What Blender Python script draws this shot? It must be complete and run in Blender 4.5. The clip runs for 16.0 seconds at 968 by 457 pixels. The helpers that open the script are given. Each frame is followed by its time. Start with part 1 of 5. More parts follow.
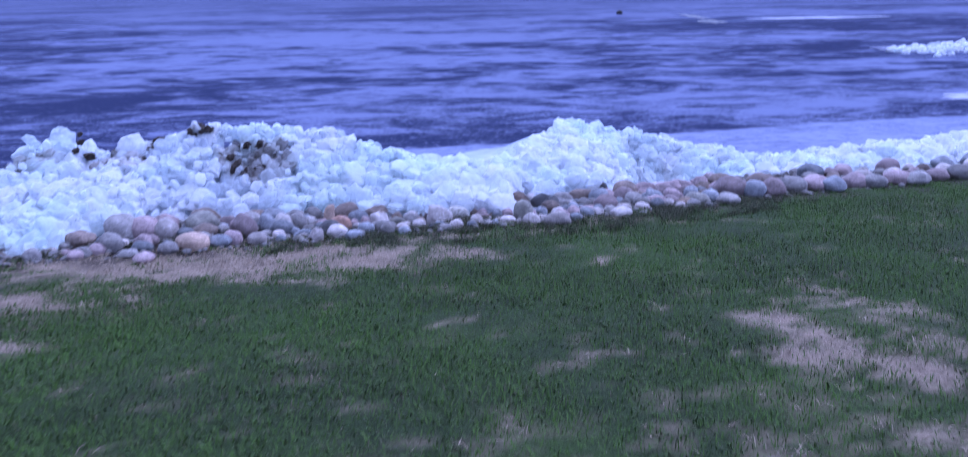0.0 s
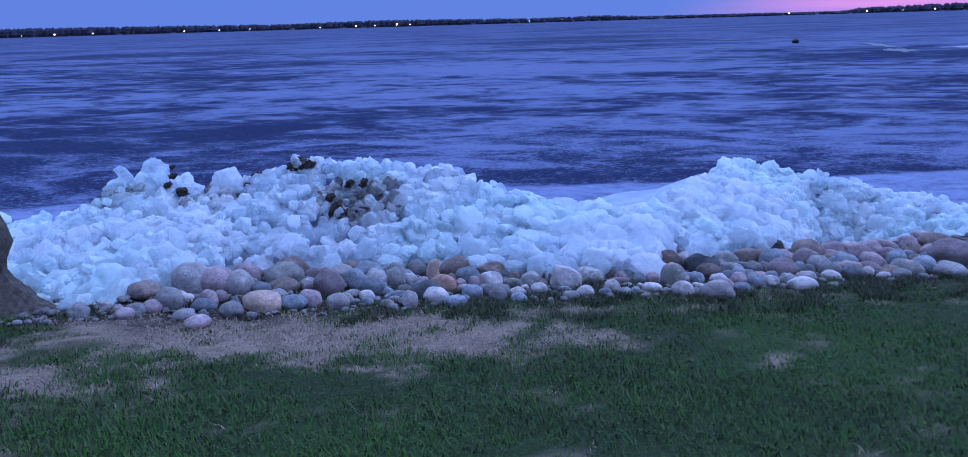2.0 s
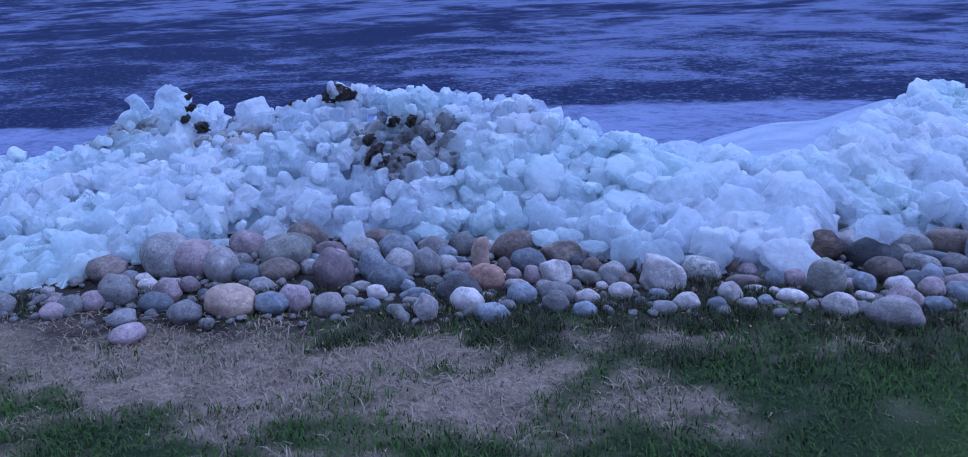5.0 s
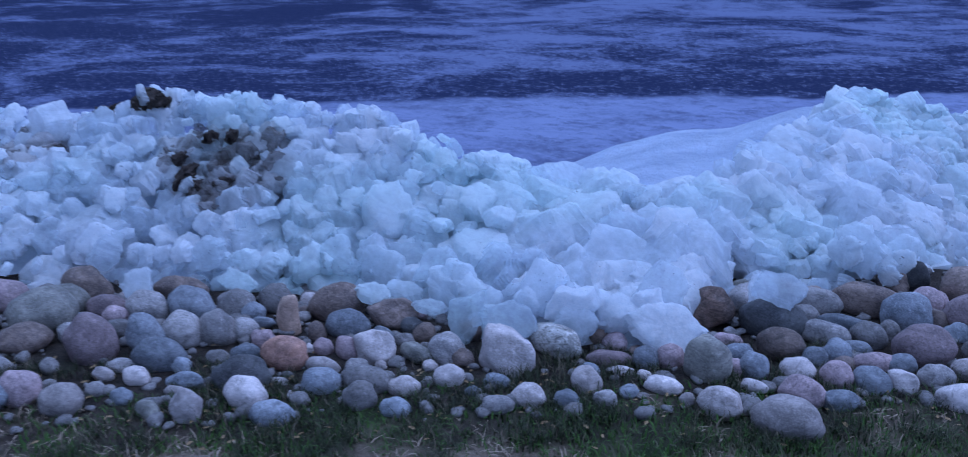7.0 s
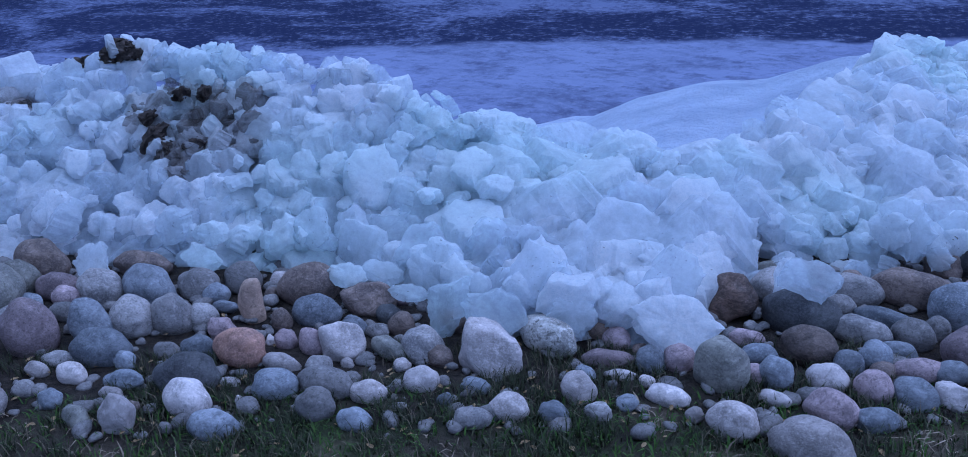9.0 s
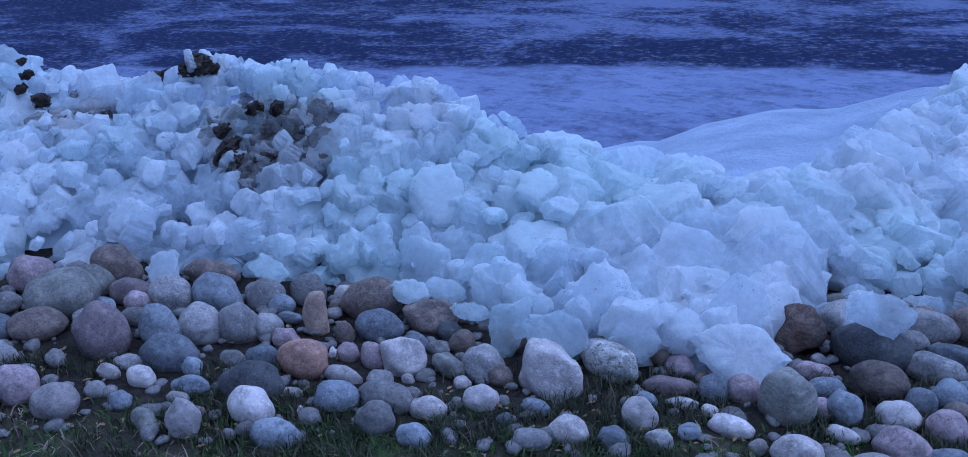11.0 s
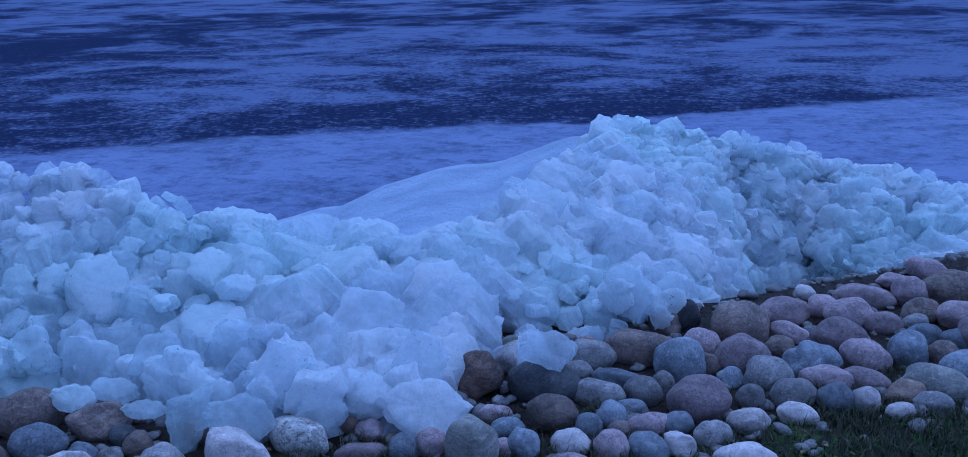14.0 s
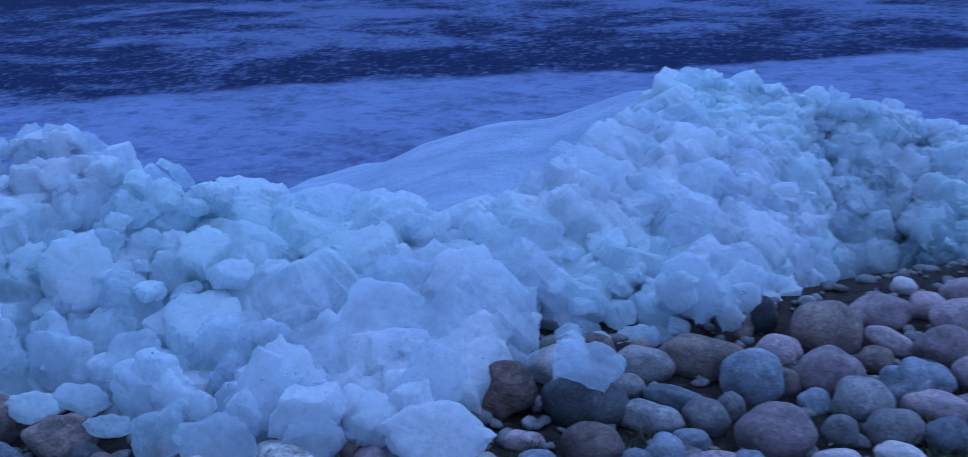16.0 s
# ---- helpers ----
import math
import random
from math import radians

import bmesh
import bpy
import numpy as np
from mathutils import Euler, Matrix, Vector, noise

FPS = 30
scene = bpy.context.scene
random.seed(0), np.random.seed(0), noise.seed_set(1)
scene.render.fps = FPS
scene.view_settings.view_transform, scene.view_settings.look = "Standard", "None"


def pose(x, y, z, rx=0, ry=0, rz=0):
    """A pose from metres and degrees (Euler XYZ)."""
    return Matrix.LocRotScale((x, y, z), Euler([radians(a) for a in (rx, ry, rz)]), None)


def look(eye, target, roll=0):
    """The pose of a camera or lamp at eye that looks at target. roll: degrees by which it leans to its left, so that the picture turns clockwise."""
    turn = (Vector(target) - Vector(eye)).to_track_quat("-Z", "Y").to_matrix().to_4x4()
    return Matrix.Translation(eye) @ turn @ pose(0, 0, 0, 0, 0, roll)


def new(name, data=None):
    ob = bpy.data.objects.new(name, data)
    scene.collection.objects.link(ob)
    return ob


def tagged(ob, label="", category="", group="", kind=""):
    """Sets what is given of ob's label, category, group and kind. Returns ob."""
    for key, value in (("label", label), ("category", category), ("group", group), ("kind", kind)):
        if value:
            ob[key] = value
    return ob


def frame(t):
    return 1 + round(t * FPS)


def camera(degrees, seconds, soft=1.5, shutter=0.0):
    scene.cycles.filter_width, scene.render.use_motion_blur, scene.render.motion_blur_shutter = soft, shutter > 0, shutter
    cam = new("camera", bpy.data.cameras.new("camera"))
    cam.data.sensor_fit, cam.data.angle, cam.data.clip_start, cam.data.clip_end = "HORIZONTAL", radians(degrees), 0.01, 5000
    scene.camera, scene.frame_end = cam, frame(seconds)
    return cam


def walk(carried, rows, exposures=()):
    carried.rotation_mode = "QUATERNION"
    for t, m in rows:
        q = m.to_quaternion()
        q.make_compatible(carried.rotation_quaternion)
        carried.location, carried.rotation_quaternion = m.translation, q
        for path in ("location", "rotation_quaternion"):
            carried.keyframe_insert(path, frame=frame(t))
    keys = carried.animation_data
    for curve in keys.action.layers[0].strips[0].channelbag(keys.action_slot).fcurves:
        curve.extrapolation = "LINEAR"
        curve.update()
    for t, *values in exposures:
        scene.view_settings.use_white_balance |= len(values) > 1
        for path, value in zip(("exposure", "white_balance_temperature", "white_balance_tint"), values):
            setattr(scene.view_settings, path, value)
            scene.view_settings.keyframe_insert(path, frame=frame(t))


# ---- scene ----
cam = camera(57.0, 16.0, soft=0.9, shutter=0.4)
PATH = [
    (0, (0.398, 0.142, 1.611), (0.296, 2.07, 1.088), -1.2),
    (0.1, (0.42, 0.233, 1.591), (0.32, 2.171, 1.106), -1.1),
    (0.2, (0.442, 0.324, 1.572), (0.347, 2.267, 1.109), -1.0),
    (0.3, (0.465, 0.415, 1.552), (0.373, 2.363, 1.111), -0.9),
    (0.5, (0.509, 0.597, 1.513), (0.421, 2.547, 1.076), -0.7),
    (1, (0.485, 0.955, 1.502), (0.398, 2.904, 1.065), -0.4),
    (1.5, (0.505, 1.37, 1.456), (0.302, 3.31, 1.012), -0.8),
    (2, (0.475, 1.761, 1.448), (0.019, 3.656, 0.998), -1.7),
    (2.5, (0.374, 2.125, 1.419), (-0.098, 4.017, 0.972), -1.2),
    (3, (0.411, 2.489, 1.373), (-0.065, 4.376, 0.912), -1.1),
    (3.5, (0.468, 2.849, 1.365), (-0.036, 4.712, 0.841), -1.0),
    (4, (0.425, 3.219, 1.346), (-0.221, 5.001, 0.709), -2.3),
    (4.2, (0.461, 3.368, 1.35), (-0.217, 5.126, 0.678), -2.8),
    (6.3, (0.546, 4.62, 1.339), (-0.343, 6.302, 0.722), -4.1),
    (6.5, (0.601, 4.767, 1.339), (-0.209, 6.482, 0.704), -3.3),
    (7, (0.626, 5.049, 1.32), (-0.038, 6.798, 0.612), -2.1),
    (7.5, (0.599, 5.313, 1.286), (0.004, 7.056, 0.507), -1.5),
    (8, (0.666, 5.527, 1.248), (0.065, 7.249, 0.426), -1.6),
    (8.5, (0.645, 5.595, 1.264), (-0.046, 7.278, 0.434), -2.7),
    (9, (0.636, 5.594, 1.267), (-0.093, 7.263, 0.44), -2.8),
    (9.2, (0.625, 5.6, 1.259), (-0.116, 7.265, 0.436), -2.6),
    (11.3, (0.617, 5.575, 1.27), (-0.24, 7.21, 0.5), -2.4),
    (11.5, (0.627, 5.584, 1.274), (-0.182, 7.243, 0.503), -2.0),
    (12, (0.673, 5.614, 1.263), (0.159, 7.392, 0.506), -0.9),
    (12.5, (0.712, 5.624, 1.267), (0.421, 7.456, 0.518), -0.9),
    (13, (0.724, 5.621, 1.275), (0.506, 7.479, 0.567), -0.9),
    (13.5, (0.728, 5.621, 1.276), (0.499, 7.489, 0.6), -1.6),
    (14, (0.725, 5.614, 1.281), (0.489, 7.485, 0.616), -1.5),
    (14.5, (0.691, 5.627, 1.273), (0.474, 7.496, 0.595), -1.3),
    (15, (0.714, 5.779, 1.24), (0.507, 7.628, 0.506), -1.6),
    (15.5, (0.8, 6.033, 1.228), (0.564, 7.874, 0.483), -1.6),
    (16, (0.754, 6.248, 1.206), (0.379, 8.052, 0.427), -2.3),
]
# stops, white balance: the picture turns darker and bluer as the camera comes close to the ice
EXPOSURES = [(0, 1.66, 7300, 27), (0.2, 1.44, 7050, 24), (0.5, 1.04, 6400, 18), (1.0, 0.98, 6250, 13), (4.2, 0.96, 6500, 15), (6.3, 0.76, 6700, 8), (9.2, 0.76, 6850, 6), (11.3, 0.62, 6400, 5), (12.3, 0.40, 5950, 5), (16, 0.36, 5550, 3)]
walk(cam, [(t, look(eye, target, roll)) for t, eye, target, roll in PATH], EXPOSURES)

# ---- world and light: dusk sky, sun already below the horizon ----
world = bpy.data.worlds.new("dusk_sky")
scene.world = world
world.use_nodes = True
wn, wl = world.node_tree.nodes, world.node_tree.links
wn.clear()
w_out = wn.new("ShaderNodeOutputWorld")
w_bg = wn.new("ShaderNodeBackground")
w_tc = wn.new("ShaderNodeTexCoord")
w_sep = wn.new("ShaderNodeSeparateXYZ")
wl.new(w_tc.outputs["Generated"], w_sep.inputs[0])
w_ramp = wn.new("ShaderNodeValToRGB")
w_ramp.color_ramp.interpolation = "EASE"
ZENITH, MIDSKY, LOWSKY = (0.56, 0.87, 1.80, 1), (0.27, 0.46, 1.05, 1), (0.062, 0.116, 0.37, 1)
stops = w_ramp.color_ramp.elements
stops[0].position, stops[0].color = 0.045, LOWSKY
stops[1].position, stops[1].color = 0.85, ZENITH
mid_stop = stops.new(0.33)
mid_stop.color = MIDSKY
wl.new(w_sep.outputs["Z"], w_ramp.inputs[0])
# rosy afterglow low over the water, strongest where the sun went down
w_dot = wn.new("ShaderNodeVectorMath")
w_dot.operation = "DOT_PRODUCT"
w_dot.inputs[1].default_value = (math.sin(radians(34)), math.cos(radians(34)), 0.0)
wl.new(w_tc.outputs["Generated"], w_dot.inputs[0])
w_az = wn.new("ShaderNodeMapRange")
w_az.interpolation_type = "SMOOTHSTEP"
w_az.inputs["From Min"].default_value, w_az.inputs["From Max"].default_value = 0.80, 0.99
wl.new(w_dot.outputs["Value"], w_az.inputs["Value"])
w_map = wn.new("ShaderNodeMapping")
w_map.inputs["Scale"].default_value = (5.0, 5.0, 75.0)
wl.new(w_tc.outputs["Generated"], w_map.inputs["Vector"])
w_noise = wn.new("ShaderNodeTexNoise")
w_noise.inputs["Scale"].default_value = 1.0
w_noise.inputs["Detail"].default_value = 4.0
wl.new(w_map.outputs["Vector"], w_noise.inputs["Vector"])
w_el = wn.new("ShaderNodeMapRange")
w_el.interpolation_type = "SMOOTHSTEP"
w_el.inputs["From Min"].default_value, w_el.inputs["From Max"].default_value = 0.056, 0.006
wl.new(w_sep.outputs["Z"], w_el.inputs["Value"])
w_cl = wn.new("ShaderNodeMapRange")
w_cl.inputs["From Min"].default_value, w_cl.inputs["From Max"].default_value = 0.3, 0.62
w_cl.inputs["To Min"].default_value = 0.35
wl.new(w_noise.outputs["Fac"], w_cl.inputs["Value"])
w_m1 = wn.new("ShaderNodeMath")
w_m1.operation = "MULTIPLY"
wl.new(w_az.outputs["Result"], w_m1.inputs[0])
wl.new(w_el.outputs["Result"], w_m1.inputs[1])
w_m2 = wn.new("ShaderNodeMath")
w_m2.operation = "MULTIPLY"
wl.new(w_m1.outputs[0], w_m2.inputs[0])
wl.new(w_cl.outputs["Result"], w_m2.inputs[1])
w_mix = wn.new("ShaderNodeMix")
w_mix.data_type = "RGBA"
w_mix.inputs["B"].default_value = (0.62, 0.20, 0.47, 1)
wl.new(w_m2.outputs[0], w_mix.inputs["Factor"])
wl.new(w_ramp.outputs["Color"], w_mix.inputs["A"])
# the sky away from the afterglow is already dim
w_dim = wn.new("ShaderNodeMapRange")
w_dim.interpolation_type = "SMOOTHSTEP"
w_dim.inputs["From Min"].default_value, w_dim.inputs["From Max"].default_value = -0.85, 0.25
w_dim.inputs["To Min"].default_value = 0.34
wl.new(w_dot.outputs["Value"], w_dim.inputs["Value"])
w_scale = wn.new("ShaderNodeVectorMath")
w_scale.operation = "SCALE"
wl.new(w_mix.outputs["Result"], w_scale.inputs[0])
wl.new(w_dim.outputs["Result"], w_scale.inputs["Scale"])
wl.new(w_scale.outputs[0], w_bg.inputs["Color"])
w_bg.inputs["Strength"].default_value = 1.0
wl.new(w_bg.outputs[0], w_out.inputs[0])

# weak, very wide fill lamp added from the afterglow side; no sun is up
sun_fill = new("sun_fill", bpy.data.lights.new("sun_fill", "SUN"))
sun_fill.data.energy, sun_fill.data.angle, sun_fill.data.color = 0.12, radians(60), (1.0, 0.82, 0.9)
sun_fill.matrix_world = look((12, 16, 14), (0, 8, 0))


# ---- materials ----
class Mat:
    """A node material with short calls for the nodes that are used over and over."""

    def __init__(self, name, rough=0.7, spec=0.4):
        self.mat = bpy.data.materials.new(name)
        self.mat.use_nodes = True
        self.n, self.l = self.mat.node_tree.nodes, self.mat.node_tree.links
        self.b = self.n["Principled BSDF"]
        self.b.inputs["Roughness"].default_value = rough
        self.b.inputs["Specular IOR Level"].default_value = spec
        self.tc = self.n.new("ShaderNodeTexCoord")
        self.geo = self.n.new("ShaderNodeNewGeometry")
        self.info = self.n.new("ShaderNodeObjectInfo")

    def world_pos(self, scale=(1, 1, 1), turn=0.0, move=(0, 0, 0)):
        m = self.n.new("ShaderNodeMapping")
        m.inputs["Scale"].default_value = scale
        m.inputs["Rotation"].default_value = (0, 0, radians(turn))
        m.inputs["Location"].default_value = move
        self.l.new(self.geo.outputs["Position"], m.inputs["Vector"])
        return m.outputs["Vector"]

    def noise(self, scale, detail=4.0, rough=0.55, vec=None, dist=0.0):
        t = self.n.new("ShaderNodeTexNoise")
        t.inputs["Scale"].default_value = scale
        t.inputs["Detail"].default_value = detail
        t.inputs["Roughness"].default_value = rough
        t.inputs["Distortion"].default_value = dist
        self.l.new(vec if vec is not None else self.geo.outputs["Position"], t.inputs["Vector"])
        return t.outputs["Fac"]

    def rng(self, v, a, b, c=0.0, d=1.0, smooth=False):
        m = self.n.new("ShaderNodeMapRange")
        if smooth:
            m.interpolation_type = "SMOOTHSTEP"
        for key, x in zip(("From Min", "From Max", "To Min", "To Max"), (a, b, c, d)):
            m.inputs[key].default_value = x
        self.l.new(v, m.inputs["Value"])
        return m.outputs["Result"]

    def math(self, op, a, b):
        m = self.n.new("ShaderNodeMath")
        m.operation = op
        for k, x in enumerate((a, b)):
            if isinstance(x, (int, float)):
                m.inputs[k].default_value = x
            else:
                self.l.new(x, m.inputs[k])
        return m.outputs[0]

    def mix(self, f, a, b, blend="MIX"):
        m = self.n.new("ShaderNodeMix")
        m.data_type, m.blend_type = "RGBA", blend
        for key, x in (("Factor", f), ("A", a), ("B", b)):
            if isinstance(x, (int, float)):
                m.inputs[key].default_value = x
            elif isinstance(x, tuple):
                m.inputs[key].default_value = (*x, 1)
            else:
                self.l.new(x, m.inputs[key])
        return m.outputs["Result"]

    def attr(self, name):
        a = self.n.new("ShaderNodeAttribute")
        a.attribute_name = name
        return a.outputs["Fac"]

    def color(self, c):
        if isinstance(c, tuple):
            self.b.inputs["Base Color"].default_value = (*c, 1)
        else:
            self.l.new(c, self.b.inputs["Base Color"])

    def bump(self, h, strength=0.4, distance=0.01):
        u = self.n.new("ShaderNodeBump")
        u.inputs["Strength"].default_value = strength
        u.inputs["Distance"].default_value = distance
        self.l.new(h, u.inputs["Height"])
        self.l.new(u.outputs["Normal"], self.b.inputs["Normal"])

    def rough(self, v):
        self.l.new(v, self.b.inputs["Roughness"])

    def sss(self, weight, radius, scale):
        self.b.inputs["Subsurface Weight"].default_value = weight
        self.b.inputs["Subsurface Radius"].default_value = radius
        self.b.inputs["Subsurface Scale"].default_value = scale


def stone_material(name, base, second, speck=0.5, vein=0.3):
    """Water-worn granite: cloudy tint, mineral grain, dark specks, a dusty bloom."""
    base, second = [(k[0] * 1.0, k[1] * 0.98, k[2] * 1.01) for k in (base, second)]
    m = Mat(name, 0.75, 0.3)
    pos = m.world_pos()
    c = m.mix(m.rng(m.noise(6.0, 6.0, 0.65, None, 0.8), 0.40, 0.60), tuple(k * 1.12 for k in base), tuple(k * 0.88 for k in second))
    c = m.mix(m.rng(m.noise(19.0, 5.0, 0.7, m.world_pos(move=(9, 2, 5)), 1.2), 0.50, 0.66, 0.0, 0.75), c, tuple(k * 0.5 for k in second))
    c = m.mix(m.rng(m.noise(140.0, 3.0, 0.7), 0.45, 0.65, 0.0, 0.4), c, tuple(min(1.0, k * 1.5 + 0.03) for k in base))
    c = m.mix(m.rng(m.noise(110.0 if speck < 0.8 else 55.0, 2.0, 0.6, m.world_pos(move=(3, 1, 7))), 0.57, 0.67, 0.0, speck), c, tuple(k * 0.22 for k in base))
    c = m.mix(m.rng(m.noise(38.0, 5.0, 0.72, m.world_pos(move=(1, 8, 4))), 0.55, 0.68, 0.0, 0.55), c, tuple(min(1.0, k * 1.7 + 0.05) for k in base))
    if vein:
        c = m.mix(m.rng(m.noise(16.0, 6.0, 0.65, m.world_pos(scale=(1, 1, 2.4), turn=33), 1.6), 0.5, 0.58, 0.0, vein), c, tuple(k * 0.35 for k in base))
    tone = m.rng(m.info.outputs["Random"], 0.0, 1.0, 0.58, 1.28)
    mul = m.n.new("ShaderNodeVectorMath")
    mul.operation = "SCALE"
    m.l.new(c, mul.inputs[0])
    m.l.new(tone, mul.inputs["Scale"])
    m.color(mul.outputs[0])
    h = m.math("ADD", m.noise(60.0, 5.0, 0.7, pos), m.math("MULTIPLY", m.noise(14.0, 4.0, 0.6, pos), 1.6))
    m.bump(h, 0.5, 0.006)
    m.rough(m.rng(m.noise(30.0), 0.3, 0.7, 0.6, 0.88))
    return m.mat


STONE = {
    "pink": stone_material("pink_granite", (0.345, 0.252, 0.250), (0.265, 0.200, 0.205)),
    "grey": stone_material("grey_granite", (0.275, 0.252, 0.238), (0.200, 0.190, 0.188)),
    "blue": stone_material("slate_grey_stone", (0.202, 0.216, 0.232), (0.132, 0.150, 0.170), 0.25),
    "pale": stone_material("pale_granite", (0.43, 0.375, 0.35), (0.345, 0.30, 0.28), 0.2),
    "white": stone_material("bleached_granite", (0.46, 0.405, 0.385), (0.37, 0.33, 0.31), 0.12, 0.08),
    "brown": stone_material("brown_stone", (0.206, 0.150, 0.124), (0.134, 0.103, 0.093), 0.4, 0.5),
    "olive": stone_material("olive_stone", (0.235, 0.222, 0.19), (0.17, 0.165, 0.15), 0.4),
    "red": stone_material("rusty_red_stone", (0.36, 0.19, 0.135), (0.26, 0.15, 0.12), 0.3),
    "dark": stone_material("charcoal_stone", (0.077, 0.077, 0.077), (0.052, 0.052, 0.057), 0.2),
    "speck": stone_material("speckled_granite", (0.50, 0.48, 0.44), (0.24, 0.23, 0.21), 0.95),
    "rust": stone_material("wet_brown_stone", (0.115, 0.070, 0.052), (0.055, 0.042, 0.038), 0.4, 0.7),
    "tan": stone_material("tan_stone", (0.433, 0.299, 0.227), (0.351, 0.248, 0.196), 0.25),
}
STONE_WORDS = {
    "pink": "dusty pink granite", "grey": "grey granite", "blue": "blue-grey", "pale": "pale whitish granite", "white": "chalky white granite", "brown": "dark brown streaked",
    "olive": "mossy olive-grey", "red": "rusty red", "dark": "charcoal-dark", "speck": "black-and-white speckled granite", "rust": "wet rust-brown", "tan": "tan sandy"}


def ice_material(name, pale, deep, rough=0.5, mud=0.0, soft=0.42):
    """Rotten candle ice: milky and granular; light sinks in and bleeds out aqua, more so in some pieces than in others."""
    m = Mat(name, rough, 0.35)
    isl = m.math("FRACT", m.math("ADD", m.geo.outputs["Random Per Island"], m.info.outputs["Random"]), 0.0)
    c = m.mix(m.rng(isl, 0.35, 1.0, 0.0, 0.95), pale, deep)
    c = m.mix(m.rng(m.noise(3.2, 5.0, 0.6), 0.40, 0.70, 0.0, 0.6), c, deep)
    c = m.mix(m.rng(m.noise(0.9, 3.0, 0.5, m.world_pos(move=(2, 6, 3))), 0.48, 0.66, 0.0, 0.8), c, (0.83 * pale[0], 0.985 * pale[1], 0.965 * pale[2]))
    c = m.mix(m.rng(m.noise(45.0, 4.0, 0.75), 0.48, 0.66, 0.0, 0.55), c, tuple(k * 0.94 for k in deep))
    c = m.mix(m.rng(m.noise(150.0, 3.0, 0.8), 0.44, 0.62, 0.0, 0.4), c, tuple(k * 0.86 for k in deep))
    grit = m.math("MULTIPLY", m.rng(m.noise(75.0, 2.0, 0.5, m.world_pos(move=(4, 9, 2))), 0.69, 0.72), m.rng(m.noise(2.6, 3.0, 0.6, m.world_pos(move=(1, 5, 8))), 0.52, 0.60))
    c = m.mix(m.math("MULTIPLY", grit, 0.85), c, (0.08, 0.06, 0.05))
    if mud:
        smear = m.math("ADD", m.math("MULTIPLY", m.noise(9.0, 6.0, 0.75, None, 0.6), 0.75), m.math("MULTIPLY", isl, 0.25))
        c = m.mix(m.rng(smear, 0.44, 0.60, 0.0, mud), c, (0.15, 0.115, 0.10))
        c = m.mix(m.rng(smear, 0.58, 0.66, 0.0, mud), c, (0.05, 0.036, 0.030))
    m.color(c)
    h = m.math("ADD", m.noise(120.0, 4.0, 0.8), m.math("MULTIPLY", m.noise(34.0, 6.0, 0.75), 2.2))
    m.bump(h, 0.6, 0.006)
    m.rough(m.rng(isl, 0.0, 1.0, rough - 0.12, rough + 0.2))
    if soft:
        tl = m.n.new("ShaderNodeBsdfTranslucent")
        m.l.new(c, tl.inputs["Color"])
        m1 = m.n.new("ShaderNodeMixShader")
        m1.inputs[0].default_value = 0.5
        m.l.new(m.b.outputs[0], m1.inputs[1])
        m.l.new(tl.outputs[0], m1.inputs[2])
        see = m.n.new("ShaderNodeBsdfTransparent")
        see.inputs["Color"].default_value = (0.975, 0.985, 1.0, 1)
        m2 = m.n.new("ShaderNodeMixShader")
        cloudy = m.math("ADD", m.math("MULTIPLY", isl, 0.8), m.math("MULTIPLY", m.noise(13.0, 6.0, 0.72, m.world_pos(move=(7, 3, 1))), 0.9))
        m.l.new(m.rng(cloudy, 0.55, 1.25, soft * 0.1, soft * 1.55), m2.inputs[0])
        m.l.new(m1.outputs[0], m2.inputs[1])
        m.l.new(see.outputs[0], m2.inputs[2])
        m.l.new(m2.outputs[0], m.n["Material Output"].inputs["Surface"])
    return m.mat


ICE = ice_material("candle_ice", (0.955, 0.945, 0.962), (0.70, 0.785, 0.85))
# toned darker than the blocks, which puts the shade of the gaps into its colour
ICE_GAP_SHADE = ice_material("packed_ice", (0.76, 0.79, 0.83), (0.52, 0.60, 0.67), 0.5, 0.0, 0.0)
DIRTY_ICE = ice_material("dirty_ice", (0.76, 0.755, 0.78), (0.50, 0.47, 0.48), 0.5, 0.8, 0.3)


def sheet_material():
    """The pushed-up lake sheet: smooth, snow-dusted, faintly streaked along the push."""
    m = Mat("snowy_ice_sheet", 0.55, 0.3)
    c = m.mix(m.rng(m.noise(1.6, 6.0, 0.62, m.world_pos(scale=(1, 2.6, 1), turn=-24)), 0.38, 0.62), (0.40, 0.465, 0.58), (0.27, 0.325, 0.44))
    c = m.mix(m.rng(m.noise(30.0, 4.0, 0.75), 0.45, 0.7, 0.0, 0.5), c, (0.27, 0.33, 0.44))
    m.color(c)
    m.sss(0.3, (0.5, 0.8, 1.0), 0.05)
    m.bump(m.math("ADD", m.noise(40.0, 4.0, 0.7), m.math("MULTIPLY", m.noise(7.0, 6.0, 0.68), 2.5)), 0.8, 0.025)
    return m.mat


ICE_SHEET = sheet_material()


